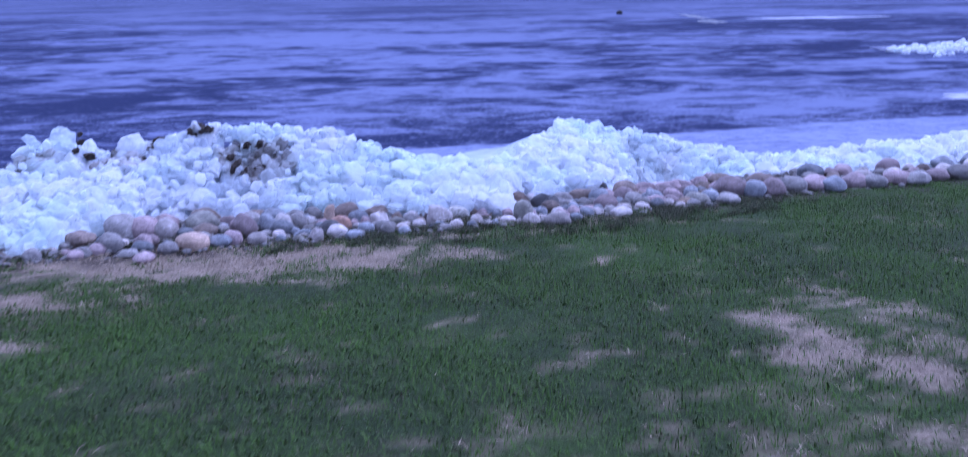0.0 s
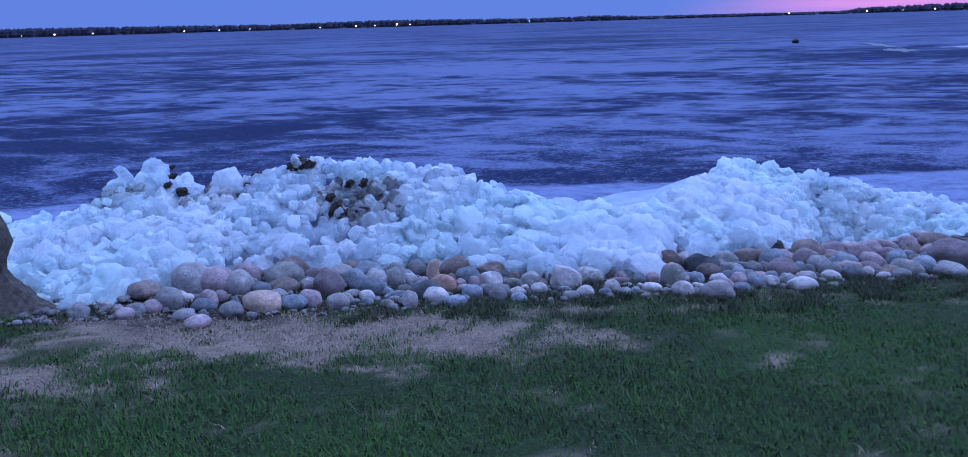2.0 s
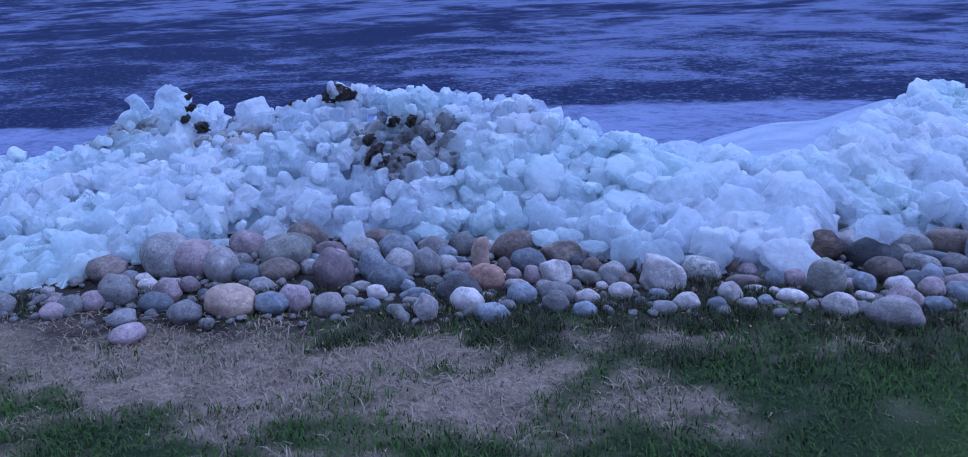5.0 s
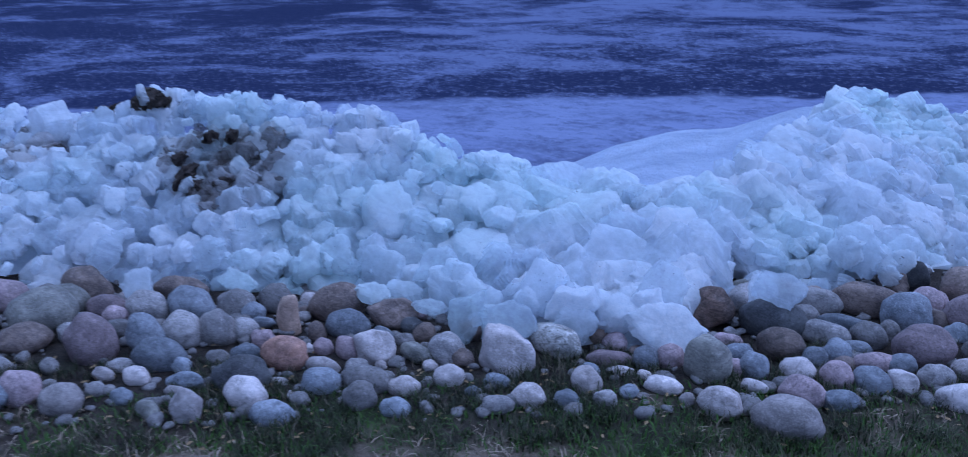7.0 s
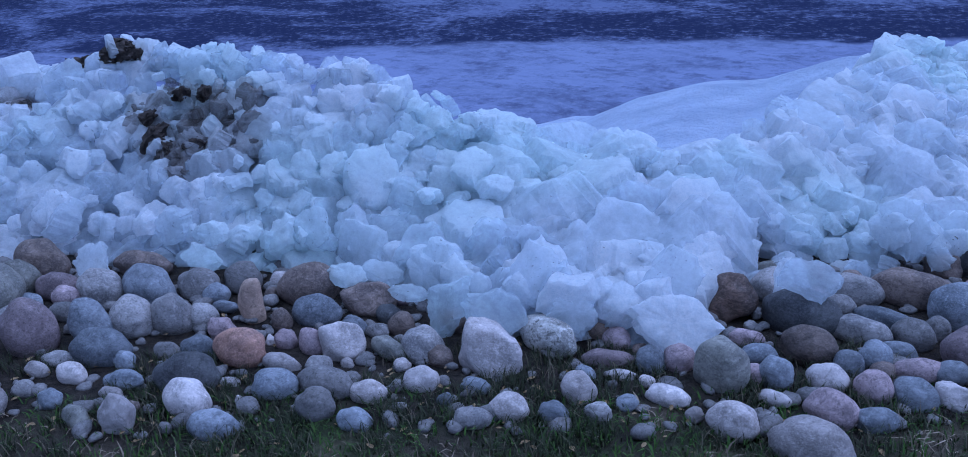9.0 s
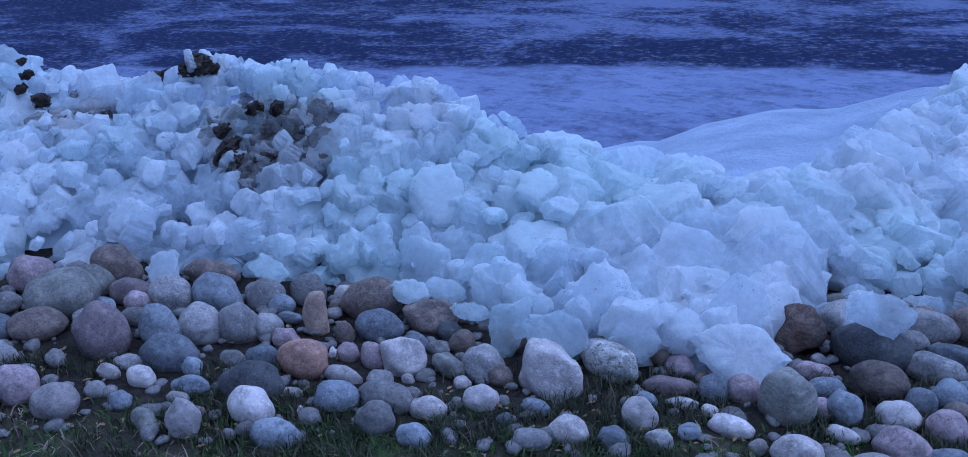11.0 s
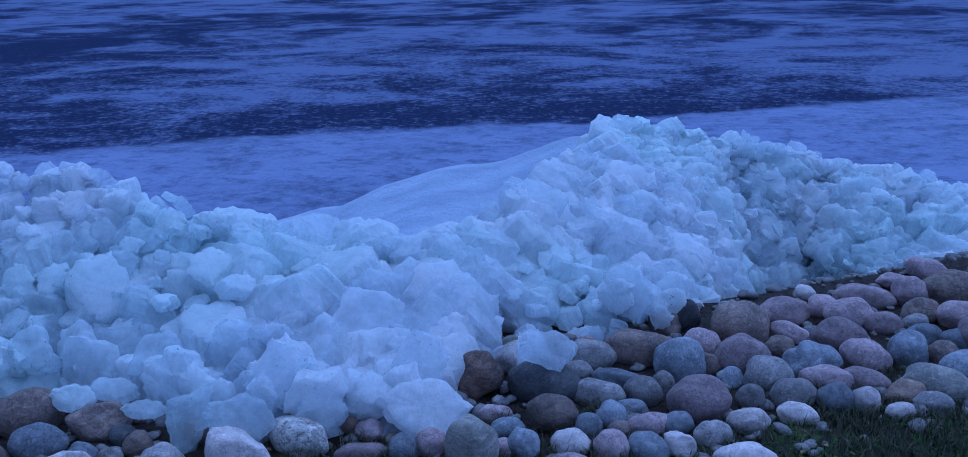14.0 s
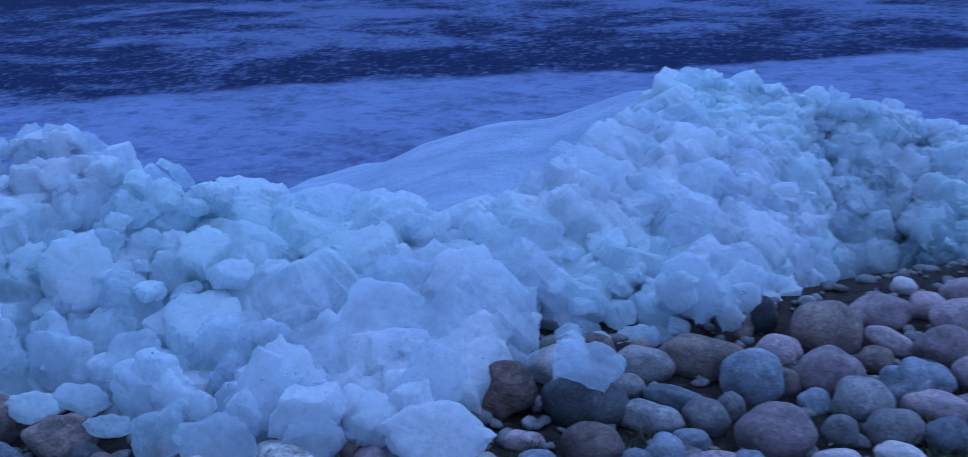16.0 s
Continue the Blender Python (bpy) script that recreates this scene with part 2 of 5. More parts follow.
def lake_material():
    """Rotting lake ice: dark wet patches among grey-white refrozen snow, long across the wind; a paler apron lies along the shore."""
    m = Mat("rotten_lake_ice", 0.5, 0.03)
    sep = m.n.new("ShaderNodeSeparateXYZ")
    m.l.new(m.geo.outputs["Position"], sep.inputs[0])
    wide = m.noise(0.42, 9.0, 0.67, m.world_pos(scale=(0.70, 1.0, 1), turn=-14), 0.8)
    far = m.noise(0.05, 6.0, 0.6, m.world_pos(scale=(0.6, 1.0, 1), turn=-4, move=(31, 8, 0)), 0.3)
    mid = m.noise(1.2, 9.0, 0.74, m.world_pos(scale=(0.66, 1.0, 1), turn=-16), 0.6)
    fine = m.noise(11.0, 5.0, 0.8)
    out = m.rng(sep.outputs["Y"], 18.0, 32.0, 0.0, 1.0, True)
    fine = m.math("ADD", m.math("MULTIPLY", fine, m.math("SUBTRACT", 1.0, out)), m.math("MULTIPLY", out, 0.5))
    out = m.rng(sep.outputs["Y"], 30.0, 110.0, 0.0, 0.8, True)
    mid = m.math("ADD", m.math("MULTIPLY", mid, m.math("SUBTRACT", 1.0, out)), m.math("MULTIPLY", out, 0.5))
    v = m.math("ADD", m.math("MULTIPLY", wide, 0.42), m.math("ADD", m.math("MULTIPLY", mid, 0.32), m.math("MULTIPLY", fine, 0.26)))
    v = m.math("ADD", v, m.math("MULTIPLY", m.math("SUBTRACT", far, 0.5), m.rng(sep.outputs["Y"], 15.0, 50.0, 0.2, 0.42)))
    # slightly paler farther out
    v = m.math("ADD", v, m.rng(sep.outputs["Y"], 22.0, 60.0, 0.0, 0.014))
    # a darker, wetter belt just outside the apron
    shore = m.math("SUBTRACT", sep.outputs["Y"], m.math("MULTIPLY", sep.outputs["X"], 0.30))
    shore = m.math("ADD", shore, m.math("MULTIPLY", m.math("SUBTRACT", m.noise(0.6, 5.0, 0.6), 0.5), 1.6))
    belt = m.math("MULTIPLY", m.rng(shore, 16.2, 16.9, 0.0, 1.0, True), m.rng(shore, 20.0, 17.6, 0.0, 1.0, True))
    v = m.math("SUBTRACT", v, m.math("MULTIPLY", belt, 0.036))
    pale = m.rng(v, 0.452, 0.558, 0.0, 0.8, True)
    # patch contrast fades towards one middle tone with distance
    far_fade = m.rng(sep.outputs["Y"], 30.0, 160.0, 0.0, 0.5, True)
    pale = m.math("ADD", m.math("MULTIPLY", pale, m.math("SUBTRACT", 1.0, far_fade)), m.math("MULTIPLY", far_fade, 0.31))
    # paler apron against the shore
    apron = m.rng(shore, 17.0, 16.6, 0.0, 1.0, True)
    pale = m.math("MAXIMUM", pale, m.math("MULTIPLY", apron, m.rng(m.math("ADD", m.math("MULTIPLY", mid, 0.5), m.math("MULTIPLY", fine, 0.5)), 0.40, 0.54, 0.30, 1.0)))
    c = m.mix(pale, (0.019, 0.026, 0.062), (0.152, 0.178, 0.295))
    c = m.mix(m.math("MULTIPLY", apron, m.rng(mid, 0.38, 0.6, 0.35, 0.9)), c, (0.20, 0.235, 0.365))
    c = m.mix(m.math("MULTIPLY", apron, m.rng(m.noise(5.0, 7.0, 0.78, m.world_pos(scale=(0.7, 1.0, 1))), 0.50, 0.62, 0.0, 0.6)), c, (0.055, 0.066, 0.125))
    c = m.mix(m.rng(fine, 0.55, 0.66, 0.0, 0.4), c, (0.235, 0.25, 0.33))
    m.color(c)
    m.b.inputs["IOR"].default_value = 1.1
    m.rough(m.rng(pale, 0.0, 1.0, 0.6, 0.9))
    m.bump(m.math("ADD", m.noise(9.0, 5.0, 0.7), m.math("MULTIPLY", mid, 2.0)), 0.35, 0.03)
    return m.mat


LAKE = lake_material()


def ground_material():
    """Spring lawn over dark earth: green sod, straw patches where the vertices say so, bare soil under the stones."""
    m = Mat("spring_lawn_ground", 0.9, 0.15)
    dry, bare = m.attr("dry"), m.attr("bare")
    n1 = m.noise(9.0, 6.0, 0.7)
    green = m.mix(m.rng(n1, 0.3, 0.7), (0.015, 0.029, 0.009), (0.026, 0.046, 0.015))
    straw = m.mix(m.rng(m.noise(45.0, 4.0, 0.75), 0.35, 0.65), (0.187, 0.133, 0.098), (0.390, 0.289, 0.218))
    straw = m.mix(m.rng(m.noise(7.0, 5.0, 0.7, m.world_pos(move=(3, 3, 0))), 0.45, 0.65, 0.0, 0.65), straw, (0.115, 0.083, 0.060))
    soil = m.mix(m.rng(m.noise(28.0, 6.0, 0.78), 0.38, 0.62), (0.014, 0.011, 0.010), (0.055, 0.041, 0.033))
    green = m.mix(m.rng(m.noise(0.8, 3.0, 0.55), 0.42, 0.62), green, (0.028, 0.056, 0.014))
    green = m.mix(m.rng(m.noise(130.0, 4.0, 0.8), 0.42, 0.62, 0.0, 0.7), green, (0.008, 0.014, 0.006))
    green = m.mix(m.rng(m.noise(70.0, 4.0, 0.8, m.world_pos(move=(5, 2, 1))), 0.52, 0.68, 0.0, 0.6), green, (0.050, 0.085, 0.030))
    c = m.mix(dry, green, straw)
    c = m.mix(bare, c, soil)
    m.color(c)
    m.bump(m.math("ADD", m.noise(60.0, 5.0, 0.75), m.math("MULTIPLY", n1, 1.5)), 0.8, 0.02)
    return m.mat


GROUND = ground_material()


def blade_material(name, a, b, c, lush=0.0):
    m = Mat(name, 0.7, 0.2)
    isl = m.geo.outputs["Random Per Island"]
    col = m.mix(m.rng(isl, 0.0, 0.7), a, b)
    col = m.mix(m.rng(isl, 0.82, 0.95), col, c)
    col = m.mix(m.rng(m.noise(0.8, 3.0, 0.55), 0.42, 0.62, 0.0, lush), col, (b[0] * 0.95, b[1] * 1.25, b[2] * 0.8))
    m.color(col)
    return m.mat


GRASS = blade_material("green_grass", (0.020, 0.052, 0.010), (0.052, 0.108, 0.021), (0.094, 0.079, 0.054), 0.45)
# olive-brown tuft grass, darkened in colour for the shade between the stones
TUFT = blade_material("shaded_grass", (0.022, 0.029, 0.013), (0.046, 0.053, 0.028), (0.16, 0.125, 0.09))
STRAW = blade_material("dead_grass", (0.150, 0.108, 0.080), (0.340, 0.255, 0.190), (0.085, 0.062, 0.044))


def plain(name, a, b, scale=12.0, rough=0.8, bump=0.6, dist=0.02):
    m = Mat(name, rough, 0.25)
    n = m.noise(scale, 6.0, 0.68)
    m.color(m.mix(m.rng(n, 0.32, 0.68), a, b))
    m.bump(m.math("ADD", n, m.math("MULTIPLY", m.noise(scale * 5, 4.0, 0.7), 0.5)), bump, dist)
    return m.mat


SOIL = plain("wet_earth", (0.018, 0.013, 0.012), (0.095, 0.070, 0.060), 30.0, 0.75)
BARK = plain("rough_bark", (0.045, 0.036, 0.030), (0.17, 0.135, 0.11), 22.0, 0.9, 1.0, 0.03)
# the bluish tint is distance haze mixed into the base colour of the far shore
HAZED_WOODS = plain("far_woods", (0.029, 0.029, 0.048), (0.046, 0.044, 0.068), 0.05, 0.95, 0.2, 0.5)
LEAF = plain("dead_leaf", (0.20, 0.12, 0.06), (0.38, 0.25, 0.14), 60.0, 0.8)


# ---- helpers for building ----
def mesh_object(name, verts, faces, material, smooth=True):
    me = bpy.data.meshes.new(name)
    me.from_pydata(verts if isinstance(verts, list) else verts.tolist(), [], faces if isinstance(faces, list) else faces.tolist())
    me.materials.append(material)
    me.polygons.foreach_set("use_smooth", [smooth] * len(me.polygons))
    me.update()
    return new(name, me)


def child(ob, parent, label=""):
    ob.parent = parent
    return tagged(ob, label)


def line(x, table):
    return float(np.interp(x, [p[0] for p in table], [p[1] for p in table]))


def grid_faces(nx, ny):
    i, j = np.meshgrid(np.arange(nx - 1), np.arange(ny - 1))
    a = (j * nx + i).ravel()
    return np.stack([a, a + 1, a + nx + 1, a + nx], 1)


def fbm(x, y, z=0.0, octaves=4):
    return noise.fractal(Vector((x, y, z)), 1.0, 2.0, octaves)


# ---- the lie of the land ----
LAKE_Z = -1.25
# where the lawn ends and the stones begin: x, y
EDGE = [(-60, -14), (-8, 4.6), (-3.8, 6.5), (-2.34, 6.92), (-0.9, 7.5), (0.1, 7.88), (1.34, 8.35), (3.1, 9.3), (4.85, 9.97), (12, 13), (60, 32)]
# foot of the ice pile: x, y
TOE = [(-9, 4.9), (-4.6, 6.5), (-3.7, 6.95), (-3.4, 7.5), (-3.05, 8.15), (-2.6, 8.4), (-2.0, 8.42), (-1.5, 8.55), (-1.2, 8.62), (-0.9, 8.5), (-0.7, 8.36), (-0.3, 8.37), (0.08, 8.4),
       (0.17, 8.75), (0.32, 9.0), (0.7, 9.28), (1.12, 9.52), (1.28, 9.9), (1.48, 10.5), (1.7, 11.3), (2.0, 11.55), (2.25, 11.5), (2.5, 11.15), (3.0, 11.0), (3.4, 10.9), (4.1, 10.95), (5.4, 11.2), (12, 14.2)]
# crest of the ice pile: x, y, z
CREST = [(-9, 7.6, -0.3), (-5.7, 9.0, -0.30), (-5.1, 9.2, -0.27), (-4.8, 9.3, 0.02), (-4.5, 9.3, 0.12), (-4.1, 9.3, -0.06), (-3.75, 9.3, 0.06), (-3.5, 9.3, 0.04), (-3.1, 9.3, 0.22),
         (-2.5, 9.3, 0.22), (-2.0, 9.35, 0.20), (-1.7, 9.4, 0.15), (-1.4, 9.4, 0.05), (-1.1, 9.4, -0.05), (-0.85, 9.5, -0.14), (-0.6, 9.5, -0.24), (-0.2, 9.5, -0.24), (0.1, 9.6, -0.26),
         (0.45, 10.6, -0.22), (0.9, 11.8, -0.18), (1.25, 12.0, -0.27), (1.57, 12.0, -0.30), (1.85, 12.05, -0.38), (2.1, 12.1, -0.42), (2.36, 12.1, -0.47), (2.63, 12.0, -0.52), (3.0, 11.9, -0.55),
         (3.4, 11.8, -0.6), (4.4, 11.9, -0.56), (5.5, 12.2, -0.5), (12, 15.0, -0.45)]


def edge_y(x):
    return line(x, EDGE)


def ground_z(x, y):
    e = edge_y(x)
    d = max(0.0, y - e)
    d0 = float(np.interp(x, [-1, 1.5], [2.3, 1.45]))
    lawn = -0.02 - 0.055 * max(-12.0, min(y, e))
    z = lawn - 0.07 * min(d, d0) - 0.5 * max(0.0, min(d - d0, 4.0))
    return max(z, -1.22 if d < 4.0 else -2.2)


def straw_at(x, y):
    """How much of the lawn is dead straw, 0 to 1."""
    v = 0.0
    for cx, cy, rx, ry, k in ((-2.3, 6.45, 1.35, 0.48, 1.1), (-1.1, 6.66, 0.75, 0.42, 1.05), (-0.35, 6.75, 0.5, 0.22, 0.6), (-2.0, 7.0, 1.2, 0.3, 0.6), (0.0, 7.5, 1.2, 0.22, 0.4), (1.1, 8.0, 0.8, 0.2, 0.38), (-3.3, 5.5, 0.9, 0.5, 0.75), (2.15, 4.8, 0.6, 0.9, 0.55), (1.6, 3.4, 0.6, 0.5, 0.3),
                              (2.2, 3.4, 0.6, 0.4, 0.35), (-0.9, 2.2, 1.6, 0.7, 0.4), (-2.6, 4.55, 0.28, 0.14, 0.7), (0.9, 1.2, 1.2, 0.6, 0.3)):
        r = math.hypot((x - cx) / rx, (y - cy) / ry)
        v = max(v, k * min(1.0, max(0.0, 1.5 - r)))
    v = v * 1.1 + 0.55 * fbm(x * 2.4, y * 3.0, 3.3) + 0.5 * fbm(x * 8, y * 10, 1.3) - 0.10
    v = (v - 0.45) * 1.35 + 0.42
    if y < 1.5 or abs(x) > 6.0:
        v *= 0.25
    return min(1.0, max(0.0, v))


def bare_at(x, y):
    e = edge_y(x)
    return min(1.0, max(0.0, (y - e + 0.42 + 0.55 * fbm(x * 3, y * 3, 7.0)) / 0.45))


def spaced(a, b, near_a, near_b, fine, grow):
    out, v = [], near_a
    while v < near_b:
        out.append(v)
        v += fine
    s, v = fine, near_b
    while v < b:
        out.append(v)
        s *= grow
        v += s
    out.append(b)
    s, v, low = fine, near_a, []
    while v > a:
        s *= grow
        v -= s
        low.append(max(v, a))
    return sorted(set(low + out))


xs = spaced(-400, 400, -6, 7, 0.09, 1.25)
ys = spaced(-400, 16, 1.2, 12.5, 0.09, 1.25)
gv, dry, bare = [], [], []
for y in ys:
    for x in xs:
        d = 0.02 * fbm(x * 1.1, y * 1.1) + 0.012 * fbm(x * 5, y * 5, 2.0) if abs(x) < 9 and y > 0 else 0.0
        gv.append((x, y, ground_z(x, y) + d))
        near = abs(x) < 9 and y > -1
        dry.append(straw_at(x, y) if near else 0.0)
        bare.append(bare_at(x, y) if near else 0.0)
ground = mesh_object("ground", gv, grid_faces(len(xs), len(ys)), GROUND)
for key, values in (("dry", dry), ("bare", bare)):
    a = ground.data.attributes.new(key, "FLOAT", "POINT")
    a.data.foreach_set("value", values)
tagged(ground, "spring lawn with straw patches sloping to a stony bank", "lawn", kind="structure")

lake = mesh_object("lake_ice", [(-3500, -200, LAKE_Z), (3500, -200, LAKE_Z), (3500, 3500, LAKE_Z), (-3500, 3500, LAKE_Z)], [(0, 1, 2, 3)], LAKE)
tagged(lake, "frozen lake with dark wet patches in grey rotten ice", "frozen lake", kind="structure")


# ---- the far shore ----
def far_shore():
    """A low wooded shore across the lake: a strip of land with a ragged mass of trees on it."""
    rng = random.Random(5)
    verts, faces = [], []
    x = -2300.0
    while x < 1900:
        deg = math.degrees(math.atan2(x, 1500))
        tall = line(deg, [(-60, 24), (-40, 18), (-32, 14), (-26, 11), (-20, 13), (-14, 10), (-10, 8), (-6, 9.5), (-3, 6), (1, 6), (5, 5), (8.5, 5), (9.5, 9), (14, 12), (20, 13), (30, 15), (50, 20)])
        for _ in range(2):
            w, h, d = rng.uniform(7, 16), tall * rng.uniform(0.86, 0.97), rng.uniform(0, 50)
            k, n = len(verts), 7
            cx, cy = x + rng.uniform(-6, 6), 1500 + d
            for ring, (rr, hh) in enumerate(((0.85, 0.0), (1.0, 0.35), (0.8, 0.75), (0.35, 0.96))):
                for i in range(n):
                    a = 2 * math.pi * i / n + ring * 0.4
                    r = w * 0.5 * rr * rng.uniform(0.75, 1.2)
                    verts.append((cx + r * math.cos(a), cy + r * math.sin(a), LAKE_Z + h * hh * rng.uniform(0.9, 1.05)))
            verts.append((cx, cy, LAKE_Z + h * rng.uniform(0.98, 1.1)))
            for ring in range(3):
                for i in range(n):
                    a, b = k + ring * n + i, k + ring * n + (i + 1) % n
                    faces.append((a, b, b + n, a + n))
            faces += [(k + 3 * n + i, k + 3 * n + (i + 1) % n, k + 4 * n) for i in range(n)]
        x += rng.uniform(3, 6)
    return mesh_object("far_woods", verts, faces, HAZED_WOODS, False)


tagged(far_shore(), "dark line of distant woods on the far lake shore", "woods", kind="stuff")
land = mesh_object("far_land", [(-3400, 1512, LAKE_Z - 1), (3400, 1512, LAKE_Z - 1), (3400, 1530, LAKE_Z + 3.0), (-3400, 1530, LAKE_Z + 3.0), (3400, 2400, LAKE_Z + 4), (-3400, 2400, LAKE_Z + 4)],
                   [(0, 1, 2, 3), (3, 2, 4, 5)], HAZED_WOODS)
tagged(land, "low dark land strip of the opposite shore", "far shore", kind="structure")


def lamp_glow(name, color, power):
    m = bpy.data.materials.new(name)
    m.use_nodes = True
    b = m.node_tree.nodes["Principled BSDF"]
    b.inputs["Base Color"].default_value = (*color, 1)
    b.inputs["Emission Color"].default_value = (*color, 1)
    b.inputs["Emission Strength"].default_value = power
    return m


WARM, COOL = lamp_glow("warm_lamp", (1.0, 0.62, 0.3), 9.0), lamp_glow("cool_lamp", (0.9, 0.85, 0.9), 4.0)
MAST = plain("grey_mast", (0.05, 0.05, 0.06), (0.08, 0.08, 0.09), 1.0)


def ball(bm, r, at, seg=8, rings=6, squash=(1, 1, 1)):
    m = Matrix.Translation(at) @ Matrix.Diagonal((*squash, 1))
    bmesh.ops.create_uvsphere(bm, u_segments=seg, v_segments=rings, radius=r, matrix=m)


def tube(bm, points, radii, n=8):
    """A tapered round limb through the points."""
    rings = []
    for k, p in enumerate(points):
        p = Vector(p)
        way = (Vector(points[min(k + 1, len(points) - 1)]) - Vector(points[max(k - 1, 0)])).normalized()
        a = way.orthogonal().normalized()
        b = way.cross(a)
        rings.append([bm.verts.new(p + radii[k] * (math.cos(2 * math.pi * i / n) * a + math.sin(2 * math.pi * i / n) * b)) for i in range(n)])
    for r0, r1 in zip(rings, rings[1:]):
        for i in range(n):
            bm.faces.new((r0[i], r0[(i + 1) % n], r1[(i + 1) % n], r1[i]))
    bm.faces.new(list(reversed(rings[0])))
    bm.faces.new(rings[-1])


def finish(name, bm, material, smooth=True):
    bmesh.ops.recalc_face_normals(bm, faces=bm.faces)
    me = bpy.data.meshes.new(name)
    bm.to_mesh(me)
    bm.free()
    me.materials.append(material)
    me.polygons.foreach_set("use_smooth", [smooth] * len(me.polygons))
    return new(name, me)


def part(name, bm, material, parent, label="", smooth=True):
    return child(finish(name, bm, material, smooth), parent, label)


def shore_lamp(x, size, warm):
    """A yard lamp on the far shore: post and glowing globe."""
    base = new("shore_lamp")
    base.location = (x, 1490, LAKE_Z)
    bm = bmesh.new()
    tube(bm, [(0, 0, 0), (0, 0, 2.4)], [0.15, 0.12], 6)
    part("post", bm, MAST, base)
    bm = bmesh.new()
    ball(bm, size * 0.75, (0, 0, 2.4 + size))
    part("globe", bm, WARM if warm else COOL, base, "glowing lamp globe")
    tagged(base, "small bright yard lamp on the distant shore", "lamp", "lamps on the far shore")


for x, size, warm in ((-1250, 0.9, 1), (-1178, 1.5, 1), (-1095, 1.1, 1), (-1010, 0.9, 1), (-905, 1.0, 1), (-835, 0.8, 0), (-775, 1.0, 0), (-640, 0.8, 1), (-575, 0.9, 1), (-540, 1.0, 1),
                      (-500, 1.8, 1), (-476, 1.2, 1), (-270, 0.8, 0), (-215, 0.7, 0), (137, 1.6, 0), (250, 0.9, 1), (300, 0.8, 1), (345, 0.9, 1), (440, 0.8, 1)):
    shore_lamp(x, size, warm)
bm = bmesh.new()
tube(bm, [(0, 0, 0), (0, 0, 26)], [1.5, 1.0], 6)
tower = finish("radio_mast", bm, MAST)
tower.location = (590, 1505, LAKE_Z)
tagged(tower, "thin dark mast rising over the distant woods", "mast")


# ---- out on the ice ----
def floe(name, x, y, rx, ry, high, material, label, category, seed):
    """A flat sheet lying on the lake ice, with a ragged rim and a low edge."""
    r = random.Random(seed)
    n, top, low = 90, [], []
    for i in range(n):
        a = 2 * math.pi * i / n
        k = 1 + 0.55 * fbm(math.cos(a) * 2.2 + seed, math.sin(a) * 2.2, seed) + r.uniform(-0.08, 0.08)
        top.append((x + rx * k * 0.97 * math.cos(a), y + ry * k * 0.97 * math.sin(a), LAKE_Z + high))
        low.append((x + rx * k * math.cos(a), y + ry * k * math.sin(a), LAKE_Z + 0.004))
    faces = [tuple(range(n))] + [(n + i, n + (i + 1) % n, (i + 1) % n, i) for i in range(n)]
    return tagged(mesh_object(name, top + low, faces, material, False), label, category)


FLOE = plain("refrozen_snow_ice", (0.22, 0.245, 0.35), (0.34, 0.365, 0.465), 2.2, 0.7)
floe("ice_floe", 12.6, 22.8, 2.0, 0.9, 0.03, FLOE, "pale snow-covered ice floe lying on the lake", "ice floe", 3)
floe("ice_floe", 20.5, 39.5, 4.5, 1.9, 0.03, FLOE, "pale snow-covered ice floe around an ice ridge", "ice floe", 5)
floe("ice_floe", 23.0, 73.0, 4.5, 1.6, 0.03, FLOE, "long pale strip of refrozen ice on the lake", "ice floe", 8)
OPEN_WATER = plain("open_water", (0.004, 0.006, 0.012), (0.008, 0.010, 0.018), 2.0, 0.35, 0.1)
for x, y, rx, ry, s in ((15.0, 82, 0.5, 6.0, 2), (14.2, 70, 0.8, 3.0, 4)):
    floe("open_lead", x, y, rx, ry, 0.006, OPEN_WATER, "dark narrow lead of open water in lake ice", "open water", s)
bm = bmesh.new()
bmesh.ops.create_icosphere(bm, subdivisions=3, radius=0.5)
for v in bm.verts:
    v.co += 0.16 * noise.noise_vector(v.co * 4)
bmesh.ops.scale(bm, vec=(0.6, 0.5, 0.5), verts=bm.verts)
snag = finish("drift_snag", bm, OPEN_WATER)
snag.location = (9.4, 91.0, LAKE_Z + 0.12)
tagged(snag, "small dark lump frozen into the lake ice", "drift lump")


# ---- the ice shove ----
def crest_at(x):
    return line(x, [(p[0], p[1]) for p in CREST]), line(x, [(p[0], p[2]) for p in CREST])


def ramp(a, b, v):
    t = min(1.0, max(0.0, (v - a) / (b - a)))
    return t * t * (3 - 2 * t)


